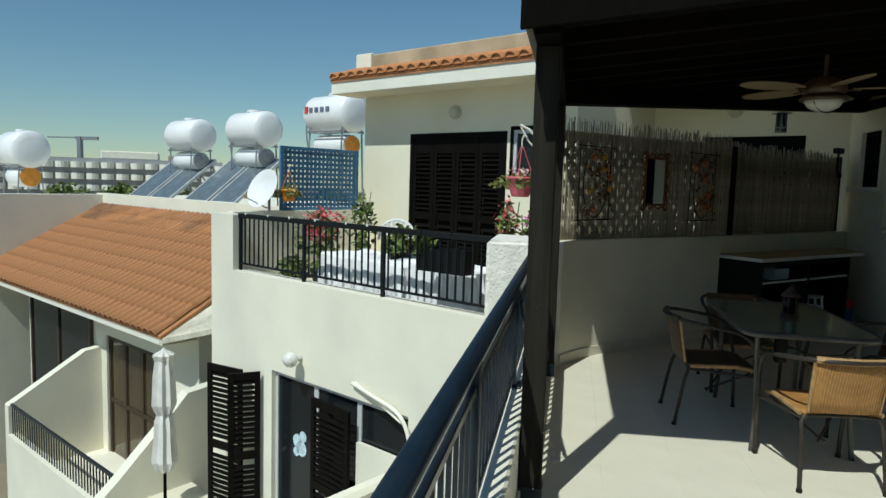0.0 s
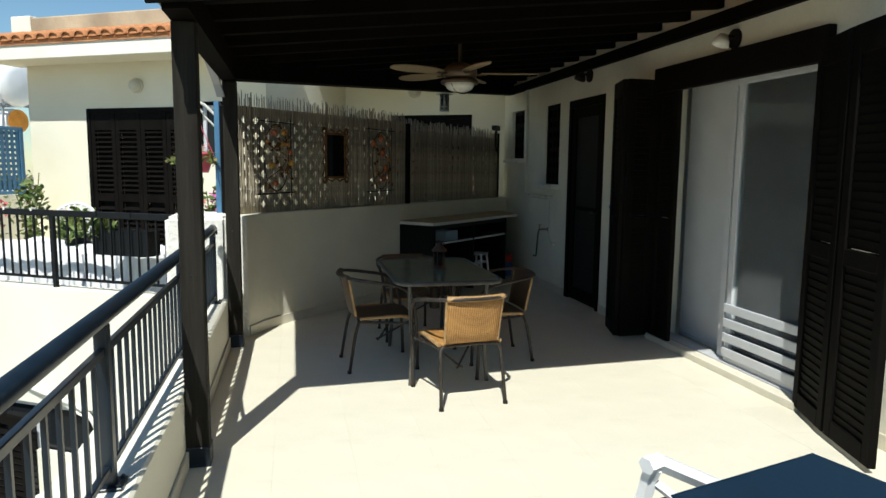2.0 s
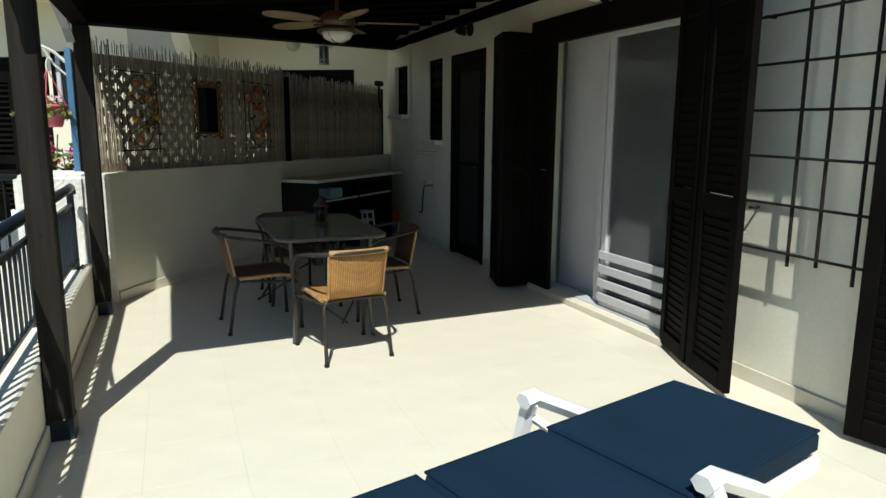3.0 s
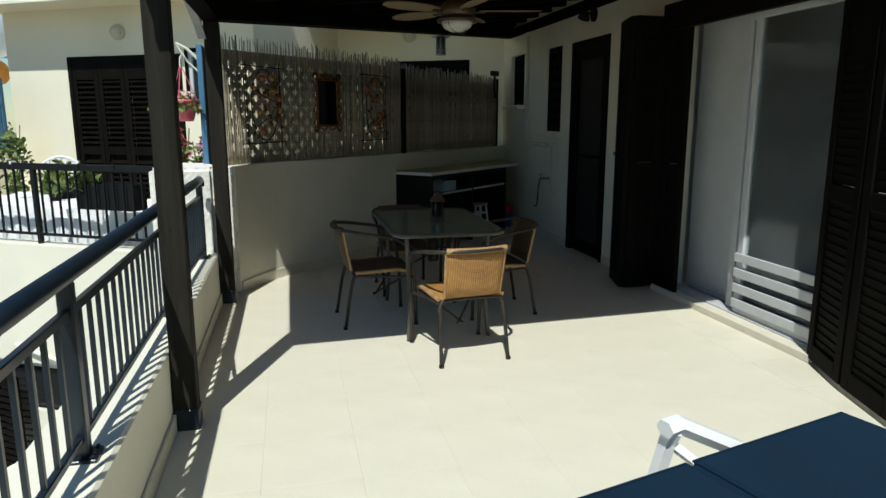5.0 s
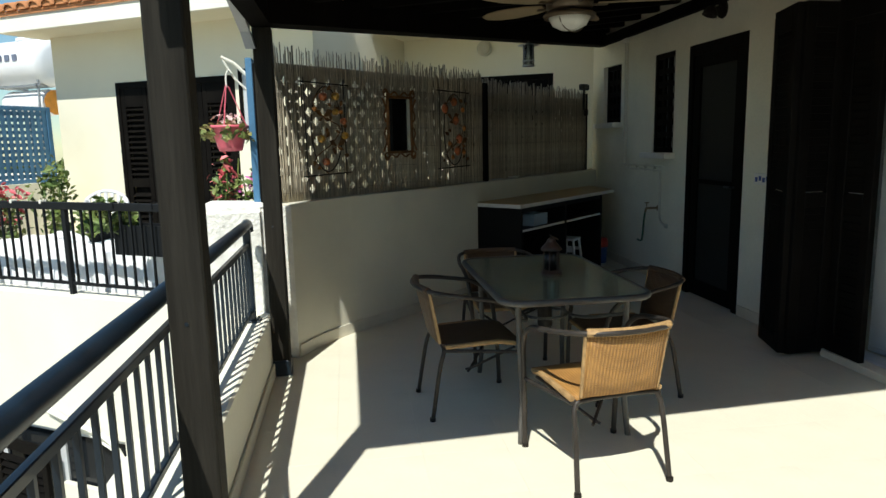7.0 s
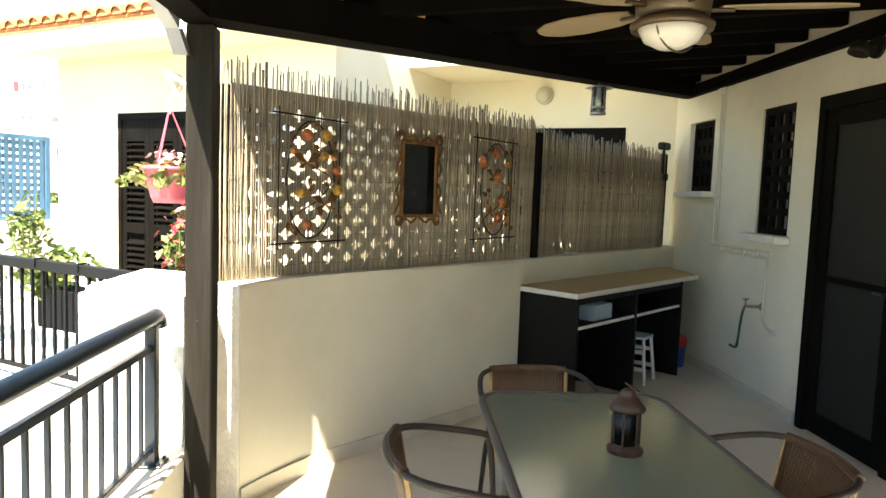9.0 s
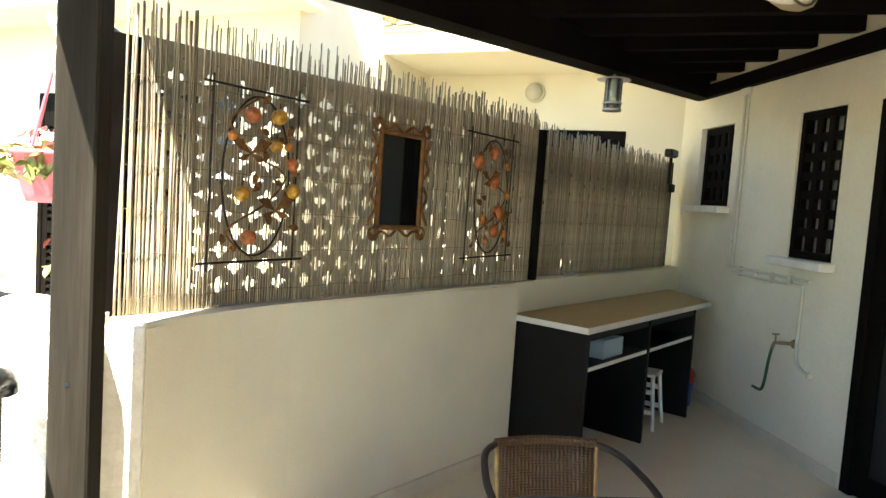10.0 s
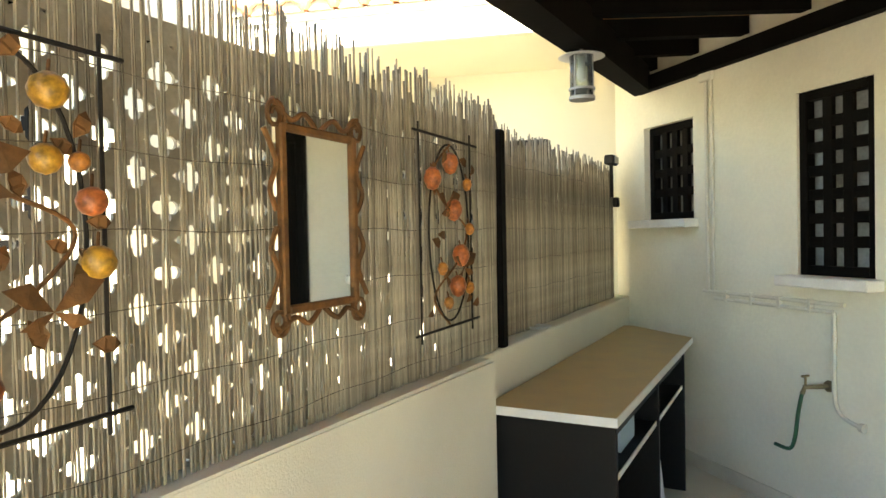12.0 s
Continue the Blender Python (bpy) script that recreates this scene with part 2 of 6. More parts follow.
structure("wall_house", bm, HOUSE_STUCCO, "cream stucco house wall with doors and small windows", "wall")
structure("wall_back", boxes((-0.30, 3.56, -3.2, -3.0, -0.3, 3.0)), STUCCO, "plain cream wall closing the terrace", "wall")

KINK = diag(0.60, 0.0, 0)
bend = []
for k in range(9):                              # the parapet's end bends round towards the pier
    a = k / 8
    b = Vector((0.112, 5.60, 0)) * (1 - a) ** 2 + Vector((0.265, 5.90, 0)) * 2 * a * (1 - a) + KINK * a * a
    bend.append((b.x, b.y))
mid, back = diag(2.20, 0.03, 0), diag(2.20, -0.20, 0)
bm = bmesh.new()
prism(bm, [(-0.02, 5.60), *bend, (mid.x, mid.y), (back.x, back.y), (-0.10, 5.85)], -0.4, PARAPET)
bmesh.ops.bevel(bm, geom=[e for e in bm.edges if all(v.co.z > 1 for v in e.verts)], offset=0.014, segments=2, affect="EDGES")
structure("wall_diagonal", bm, STUCCO, "cream plastered parapet wall under the reed screen", "parapet")
bm = bmesh.new()
box(bm, 2.202, 5.2, 0.03, 0.26, -0.4, PARAPET - 0.002, bevel=0.012, seg=2, m=DIAG_M)
structure("wall_ledge", bm, STUCCO, "cream plastered parapet with a ledge behind the worktop", "parapet")
bm = bmesh.new()
box(bm, -0.02, 0.110, 5.578, 5.598, -0.011, PARAPET - 0.004, bevel=0.005, seg=2)
structure("wall_rough_end", bm, ROUGH_STUCCO, "rough white stucco end of the parapet", "parapet")
bm = bmesh.new()
prism(bm, [(-0.50, 5.33), (-0.03, 5.33), (-0.022, 5.40), (-0.022, 5.84), (-0.10, 5.90), (-0.50, 6.05)], -0.4, 1.06)
bmesh.ops.bevel(bm, geom=list(bm.edges), offset=0.03, segments=3, affect="EDGES")
structure("wall_pier", bm, ROUGH_STUCCO, "rough white stucco pier at the end of the railing", "pier")
structure("wall_kerb", boxes((-0.32, -0.028, -3.0, 5.34, -0.5, 0.39), bevel=0.012), WHITE_WALL, "low white rendered wall carrying the railing", "wall")
bm = bmesh.new()
box(bm, -0.026, -0.012, -3.0, 5.33, -0.011, 0.085, bevel=0.003)
structure("baseboard_kerb", bm, SKIRT, "beige tile skirting along the low wall", "skirting")
bm = bmesh.new()
for y0, y1 in ((-3.0, 3.08), (4.94, 5.96), (6.89, 8.62)):
    box(bm, 3.545, 3.558, y0, y1, -0.011, 0.085, bevel=0.003)
structure("baseboard_house", bm, SKIRT, "cream skirting along the house wall", "skirting")
bm = bmesh.new()
box(bm, 0.0, math.hypot(1.6, 0.03), -0.014, -0.002, -0.011, 0.085, bevel=0.003, m=DIAG_M @ Matrix.Translation((0.60, 0, 0)) @ Matrix.Rotation(-math.atan2(0.03, 1.6), 4, "Z"))
for (xa, ya), (xb, yb) in zip(bend, bend[1:]):
    box(bm, 0.0, math.hypot(xb - xa, yb - ya), -0.014, -0.002, -0.011, 0.085, m=Matrix.Translation((xa, ya, 0)) @ Matrix.Rotation(math.atan2(yb - ya, xb - xa), 4, "Z"))
structure("baseboard_diagonal", bm, SKIRT, "cream skirting along the parapet", "skirting")
structure("ground", boxes((-400, 400, -400, 400, -6.3, -6.0)), GROUND, "dry ground reaching to the horizon", "ground")


# ---- pergola over the terrace ----
EAVE = material("weathered grey eave board", (0.16, 0.15, 0.13), 0.7, vary=0.3, scale=5)
structure("roof_house_eave", boxes((3.113, 3.80, -3.0, 2.70, 2.78, 2.92)), WHITE_WALL, "white eave of the house roof over the terrace", "eave")
def under(x):
    """Height of the pergola's underside, which rises towards the house."""
    return 2.12 + 0.105 * x


def build_pergola():
    t = thing("pergola", pose(0, 0, 0), "dark stained timber pergola roof on square posts against the house", "pergola")
    for y0 in (3.0, 5.235):
        bm = boxes((-0.025, 0.082, y0, y0 + 0.10, -0.011, under(0.02)), bevel=0.006)
        p = part("post", bm, POST_WOOD, t)
        bm = boxes((-0.026, 0.088, y0 - 0.006, y0 + 0.106, -0.011, 0.10), bevel=0.004)
        part("post_shoe", bm, RAIL, p, "dark metal post shoe")
        bm = bmesh.new()
        lathe(bm, [(0.0, -0.006), (0.006, -0.005), (0.006, 0.0)], 8, (0.025, y0 - 0.002, 0.95), Matrix.Rotation(radians(90), 4, "X"))
        part("bolt", bm, RAIL, p)

    def raking(name, plan, depth, mat, lift=0.0):
        bm = bmesh.new()
        lo = [bm.verts.new((x, y, under(x) + lift)) for x, y in plan]
        hi = [bm.verts.new((x, y, under(x) + lift + depth)) for x, y in plan]
        bm.faces.new(lo[::-1]), bm.faces.new(hi)
        for a in range(len(plan)):
            b = (a + 1) % len(plan)
            bm.faces.new((lo[a], lo[b], hi[b], hi[a]))
        return part(name, bm, mat, t)

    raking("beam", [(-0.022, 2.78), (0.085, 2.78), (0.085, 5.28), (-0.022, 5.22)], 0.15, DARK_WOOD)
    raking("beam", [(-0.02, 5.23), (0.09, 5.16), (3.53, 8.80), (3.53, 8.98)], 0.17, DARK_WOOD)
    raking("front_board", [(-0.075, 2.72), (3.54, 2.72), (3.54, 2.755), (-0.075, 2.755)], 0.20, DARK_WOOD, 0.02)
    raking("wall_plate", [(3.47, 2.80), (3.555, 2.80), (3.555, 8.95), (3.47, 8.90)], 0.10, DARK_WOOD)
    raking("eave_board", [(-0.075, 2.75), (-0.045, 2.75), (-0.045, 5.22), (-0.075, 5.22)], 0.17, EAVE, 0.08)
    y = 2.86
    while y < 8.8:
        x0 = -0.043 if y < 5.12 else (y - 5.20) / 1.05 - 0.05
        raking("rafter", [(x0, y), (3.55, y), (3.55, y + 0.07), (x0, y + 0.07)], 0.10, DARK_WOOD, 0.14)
        y += 0.42
    # boards over the rafters, each one plank wide
    y = 2.77
    while y < 9.0:
        x0 = max(-0.07, (y - 5.1) / 1.05 - 0.50)
        if x0 < 3.45:
            raking("roof_board", [(x0, y), (3.555, y), (3.555, y + 0.142), (max(-0.07, x0 + (0.13 if y > 5.6 else 0)), y + 0.142)], 0.022, BOARD, 0.242)
        y += 0.145
    bm = bmesh.new()
    prism(bm, [(-0.085, 2.715), (3.55, 2.715), (3.55, 9.30), (3.50, 9.25), (-0.085, 5.56)], 0, 0.02)
    for v in bm.verts:
        v.co.z += under(v.co.x) + 0.267
    part("roof_felt", bm, TERRACOTTA_OLD, t, "tile-coloured weatherproof covering")
    return t


build_pergola()


def build_downpipe():
    t = thing("downpipe", pose(-0.225, 0, under(-0.225) + 0.155), "grey plastic downpipe elbow below the eave", "downpipe")
    bm = bmesh.new()
    slab(bm, [(0.10, 4.62, 0.08), (0.155, 4.62, 0.08), (0.20, 5.16, -0.17), (0.145, 5.16, -0.17)], (0, 0.02, 0.055))
    part("outlet", bm, GUTTER, t)
    bm = bmesh.new()
    slab(bm, [(0.145, 5.16, -0.17), (0.20, 5.16, -0.17), (0.22, 5.20, -0.26), (0.165, 5.20, -0.26)], (0, 0.045, 0.01))
    part("elbow", bm, GUTTER, t)


GUTTER = material("grey gutter plastic", (0.34, 0.35, 0.36), 0.35, vary=0.1, scale=6)
build_downpipe()


# ---- railing on the low wall ----
def build_railing():
    t = thing("railing", pose(-0.117, 0, 0.39), "blue-black painted metal railing with a round handrail", "railing")
    bm = bmesh.new()
    tube(bm, [(0, -2.95, 0.585), (0, 5.12, 0.585), (0, 5.165, 0.59), (0, 5.19, 0.585), (0, 5.21, 0.565), (0, 5.215, 0.54)], 0.031, 14)
    part("handrail", bm, RAIL, t, smooth=True)
    posts = [-2.9, -1.25, 0.4, 2.03, 3.62, 5.14]
    for y in posts:
        p = part("railing_post", boxes((-0.022, 0.022, y - 0.022, y + 0.022, 0.0, 0.56), bevel=0.004), RAIL, t)
        bm = bmesh.new()
        box(bm, -0.05, 0.05, y - 0.05, y + 0.05, 0.0, 0.012, bevel=0.003)
        for dx in (-0.035, 0.035):
            for dy in (-0.035, 0.035):
                lathe(bm, [(0.008, 0.0), (0.008, 0.008), (0.004, 0.012)], 8, (dx, y + dy, 0.012))
        part("foot_plate", bm, RAIL, p)
    for a, b in zip(posts, posts[1:]):
        part("top_rail", boxes((-0.012, 0.012, a + 0.022, b - 0.022, 0.455, 0.485), bevel=0.003), RAIL, t)
        part("bottom_rail", boxes((-0.012, 0.012, a + 0.022, b - 0.022, 0.055, 0.08), bevel=0.003), RAIL, t)
        n = int((b - a) / 0.105)
        for k in range(1, n):
            y = a + (b - a) * k / n
            part("baluster", boxes((-0.007, 0.007, y - 0.007, y + 0.007, 0.08, 0.455)), RAIL, t)
    bm = bmesh.new()
    tube(bm, [(0.0, 3.66, 0.575), (0.02, 3.63, 0.50), (0.03, 3.70, 0.46), (0.06, 3.4, 0.44), (0.10, 3.12, 0.42)], 0.012, 8)
    part("wall_tie", bm, RAIL, t)


build_railing()


# ---- shutters, doors and windows of the house ----
def leaf(bm_name, parent, a, b, z0, z1, mat, thick=0.04):
    """A shutter leaf between two plan points: a frame with raised panels or louvres."""
    a, b = Vector((*a, 0)), Vector((*b, 0))
    w = (b - a).length
    m = Matrix.Translation(a) @ Matrix.Rotation(math.atan2(b.y - a.y, b.x - a.x), 4, "Z")
    bm = bmesh.new()
    st = 0.07
    for x0, x1, za, zb in ((0, st, z0, z1), (w - st, w, z0, z1), (st, w - st, z0, z0 + 0.10), (st, w - st, z1 - 0.15, z1), (st, w - st, 0.98, 1.07)):
        box(bm, x0, x1, -thick / 2, thick / 2, za, zb, bevel=0.004, m=m)
    ob = part(bm_name, bm, mat, parent)
    z = z0 + 0.115
    while z < z1 - 0.11:
        if not 0.985 < z < 1.065:
            bm = bmesh.new()
            mm = m @ Matrix.Translation((0, 0, z)) @ Matrix.Rotation(radians(-79), 4, "X")
            box(bm, st - 0.004, w - st + 0.004, -0.028, 0.028, -0.005, 0.005, m=mm)
            part("slat", bm, mat, ob)
        z += 0.048
    return ob


t = thing("folding_shutter", pose(0, 0, 0), "black-brown louvred folding shutter standing open by the sliding door", "shutter", "shutters of the sliding door")
leaf("shutter_leaf", t, (3.53, 4.93), (3.243, 4.915), 0.03, 2.22, SHUTTER)
leaf("shutter_leaf", t, (3.225, 4.93), (3.325, 5.29), 0.03, 2.22, SHUTTER)
leaf("shutter_leaf", t, (3.535, 4.90), (3.535, 4.60), 0.03, 2.22, SHUTTER)
t = thing("shutter_frame", pose(0, 0, 0), "black-brown wooden frame over the sliding door opening", "frame")
part("head", boxes((3.50, 3.558, 3.06, 4.96, 2.105, 2.31), bevel=0.004), SHUTTER, t)
part("jamb", boxes((3.525, 3.558, 3.06, 3.098, 0.0, 2.105), bevel=0.003), SHUTTER, t)
part("jamb", boxes((3.525, 3.558, 4.925, 4.96, 0.0, 2.105), bevel=0.003), SHUTTER, t)
t = thing("folding_shutter", pose(0, 0, 0), "brown louvred folding shutter standing half open in the sun", "shutter", "shutters of the sliding door")
leaf("shutter_leaf", t, (3.53, 3.13), (3.37, 2.72), 0.03, 2.22, SHUTTER_SUN)
leaf("shutter_leaf", t, (3.365, 2.70), (3.24, 2.27), 0.03, 2.22, SHUTTER_SUN)
t = thing("folding_shutter", pose(0, 0, 0), "brown louvred shutter leaf standing open against the wall", "shutter")
leaf("shutter_leaf", t, (3.40, 1.709), (3.515, 1.235), 0.03, 2.22, SHUTTER_SUN)


def build_sliding_door():
    t = tagged(thing("door_1", pose(3.60, 3.10, 0.03), "white aluminium sliding glass door standing half open", "door"), kind="structure")
    w, h = 1.82, 2.17
    part("door_frame", boxes((0, 0.12, 0, 0.05, 0, h), (0, 0.12, w - 0.05, w, 0, h), (0, 0.12, 0.05, w - 0.05, h - 0.06, h), (0, 0.12, 0.05, w - 0.05, 0, 0.03), bevel=0.003), ALU, t)
    part("threshold", boxes((-0.10, -0.002, 0.0, w, -0.03, 0.02), bevel=0.004), SKIRT, t, "beige stone threshold")
    for y0, y1, x in ((0.05, 0.89, 0.02), (0.56, 1.04, 0.07)):
        f = part("sash", boxes((x, x + 0.04, y0, y0 + 0.06, 0.03, h - 0.06), (x, x + 0.04, y1 - 0.06, y1, 0.03, h - 0.06), (x, x + 0.04, y0 + 0.06, y1 - 0.06, 0.03, 0.09), (x, x + 0.04, y0 + 0.06, y1 - 0.06, h - 0.12, h - 0.06), bevel=0.003), ALU, t)
        g = part("pane", boxes((x + 0.017, x + 0.023, y0 + 0.06, y1 - 0.06, 0.09, h - 0.12)), FILM_GLASS, f, "glass pane, pale film for dust and painted reflection")
        g.visible_shadow = False
    for k in range(4):
        part("guard_slat", boxes((-0.005, 0.012, 0.06, 0.88, 0.075 + k * 0.11, 0.138 + k * 0.11), bevel=0.003), ALU, t, "white slat across the lower pane")


build_sliding_door()
# the room behind the sliding door, with its curtain; an unseen far-wall opening is added for daylight
bm = bmesh.new()
for r in ((3.80, 7.0, 2.2, 2.3, 0.0, 2.6), (3.80, 7.0, 5.9, 6.0, 0.0, 2.6), (7.0, 7.1, 2.2, 3.7, 0.0, 2.6), (7.0, 7.1, 4.7, 6.0, 0.0, 2.6), (7.0, 7.1, 3.7, 4.7, 0.0, 0.9), (7.0, 7.1, 3.7, 4.7, 2.0, 2.6), (3.80, 7.0, 2.3, 5.9, 2.6, 2.7)):
    box(bm, *r)
structure("wall_room", bm, material("room paint", (0.74, 0.75, 0.75), 0.9, vary=0.05, scale=2), "pale painted room seen through the glass door", "wall")
structure("floor_room", boxes((3.80, 7.0, 2.3, 5.9, -0.1, 0.02)), TILE, "tiled floor of the room inside", "floor")
t = thing("roller_blind", pose(3.80, 4.10, 0.04), "pale roller blind panel behind the open door", "blind")
part("cloth", boxes((0.0, 0.005, 0.0, 0.76, 0.03, 2.13), bevel=0.001), CURTAIN, t)
part("bottom_bar", boxes((-0.006, 0.010, 0.0, 0.76, 0.0, 0.03), bevel=0.003), ALU, t)
bm = bmesh.new()
tube(bm, [(3.86, 3.2, 2.165), (3.86, 4.9, 2.165)], 0.012, 8)
tagged(part("curtain_rail", bm, ALU), "white curtain rail over the door", "rail")

t = tagged(thing("door_2", pose(3.58, 5.98, 0.0), "black-brown framed mesh door, closed", "door"), kind="structure")
part("door_frame", boxes((-0.03, 0.06, 0.0, 0.07, -0.011, 2.22), (-0.03, 0.06, 0.82, 0.89, -0.011, 2.22), (-0.03, 0.06, 0.07, 0.82, 2.13, 2.22), bevel=0.004), SHUTTER, t)
d = part("door_leaf", boxes((-0.01, 0.03, 0.07, 0.17, 0.01, 2.13), (-0.01, 0.03, 0.72, 0.82, 0.01, 2.13), (-0.01, 0.03, 0.17, 0.72, 2.02, 2.13), (-0.01, 0.03, 0.17, 0.72, 0.01, 0.15), (-0.01, 0.03, 0.17, 0.72, 1.02, 1.06), bevel=0.003), SHUTTER, t)
part("screen_panel", boxes((0.008, 0.016, 0.16, 0.73, 0.14, 2.03)), material("dark fly screen", (0.018, 0.019, 0.018), 0.6, vary=0.15, scale=4, grain=300), d, "dark insect mesh")
bm = bmesh.new()
tube(bm, [(-0.01, 0.13, 1.02), (-0.05, 0.13, 1.02), (-0.05, 0.21, 1.02)], 0.008, 8)
part("door_handle", bm, RAIL, d)
# walls coloured grey to carry the room's dimness
structure("wall_passage", boxes((3.80, 4.9, 5.9, 5.98, 0, 2.5), (3.80, 4.9, 6.87, 7.0, 0, 2.5), (4.9, 5.0, 5.9, 7.0, 0, 2.5), (3.8, 4.9, 5.98, 6.87, 2.4, 2.5)), DARK_ROOM, "room behind the mesh door, its dimness painted in grey", "wall")


def build_window(name, x, y0, y1, z0, z1, cols, rows):
    t = tagged(thing(name, pose(x, y0, z0), "small window with a dark wooden lattice and white sill", "window"), kind="structure")
    w, h = y1 - y0, z1 - z0
    part("window_frame", boxes((0, 0.06, 0, 0.045, 0, h), (0, 0.06, w - 0.045, w, 0, h), (0, 0.06, 0.045, w - 0.045, 0, 0.05), (0, 0.06, 0.045, w - 0.045, h - 0.05, h), bevel=0.003), SHUTTER, t)
    for c in range(1, cols):
        y = 0.045 + (w - 0.09) * c / cols
        part("lattice_bar", boxes((0.01, 0.04, y - 0.028, y + 0.028, 0.05, h - 0.05), bevel=0.003), SHUTTER, t)
    for r in range(1, rows):
        z = 0.05 + (h - 0.1) * r / rows
        part("lattice_bar", boxes((0.012, 0.038, 0.045, w - 0.045, z - 0.028, z + 0.028), bevel=0.003), SHUTTER, t)
    part("pane", boxes((0.075, 0.081, 0.0, w, 0.0, h)), FROSTED, t, "frosted glass, its brightness painted pale")
    part("window_sill", boxes((3.445 - x, 3.558 - x, -0.05, w + 0.05, -0.055, 0.0), bevel=0.006), SILL, t, "white marble sill")


build_window("window_1", 3.605, 8.40, 8.92, 1.60, 2.25, 4, 4)
build_window("window_2", 3.575, 7.15, 7.59, 1.28, 2.23, 3, 7)


# ---- the house next door ----
def nb_structure(name, bm, mat, label, category):
    ob = structure(name, bm, mat, label, category)
    ob.matrix_basis = NB
    return ob


bm = bmesh.new()
for r in ((-4.77, -4.23, 0, 0.22, -6.0, 1.0), (-4.23, 0.02, 0, 0.22, -0.92, 0.26), (-4.23, -3.34, 0, 0.22, -6.0, -0.92), (-0.94, 0.02, 0, 0.22, -6.0, -0.92), (-3.34, -0.94, 0, 0.22, -6.0, -3.05),
          (-4.77, -4.57, 0.22, 2.6, -6.0, 1.02)):
    box(bm, *r)
nb_structure("wall_neighbour_front", bm, WHITE_WALL, "white rendered wall of the neighbouring terrace", "wall")
bm = bmesh.new()
for r in ((-4.52, -3.49, 2.6, 2.8, -6.0, 3.3), (-3.49, -1.68, 2.6, 2.8, 2.23, 3.3), (-1.68, -1.58, 2.6, 2.8, -6.0, 3.3), (-1.58, -1.18, 2.6, 2.8, 2.24, 3.3), (-1.58, -1.18, 2.6, 2.8, -6.0, 1.55), (-1.18, -0.62, 2.6, 2.8, -6.0, 3.3),
          (-3.49, -1.68, 2.6, 2.8, -6.0, 0.02), (-0.82, -0.62, 2.8, 4.9, -6.0, 3.3), (-0.82, 0.15, 4.9, 5.1, -6, 3.3), (0.15, 1.46, 4.9, 5.1, 2.26, 3.3), (0.15, 1.46, 4.9, 5.1, -6.0, 1.0), (1.46, 7.5, 4.9, 5.1, -6, 3.3),
          (-4.52, -4.32, 2.8, 9.0, -6, 3.3), (-4.3, 7.5, 8.8, 9.0, -6, 3.3)):
    box(bm, *r)
nb_structure("wall_neighbour_house", bm, YELLOW, "pale yellow rendered wall of the house next door", "wall")
nb_structure("floor_neighbour", boxes((-4.57, 0.5, 0.22, 2.6, -0.2, 0.0)), TILE, "tiled floor of the neighbouring terrace", "floor")
nb_structure("ceiling_neighbour", boxes((-4.3, -0.64, 2.82, 8.8, 3.1, 3.25), (-0.62, 7.5, 5.1, 8.8, 3.1, 3.25)), WHITE_WALL, "flat roof slab of the house next door", "roof")


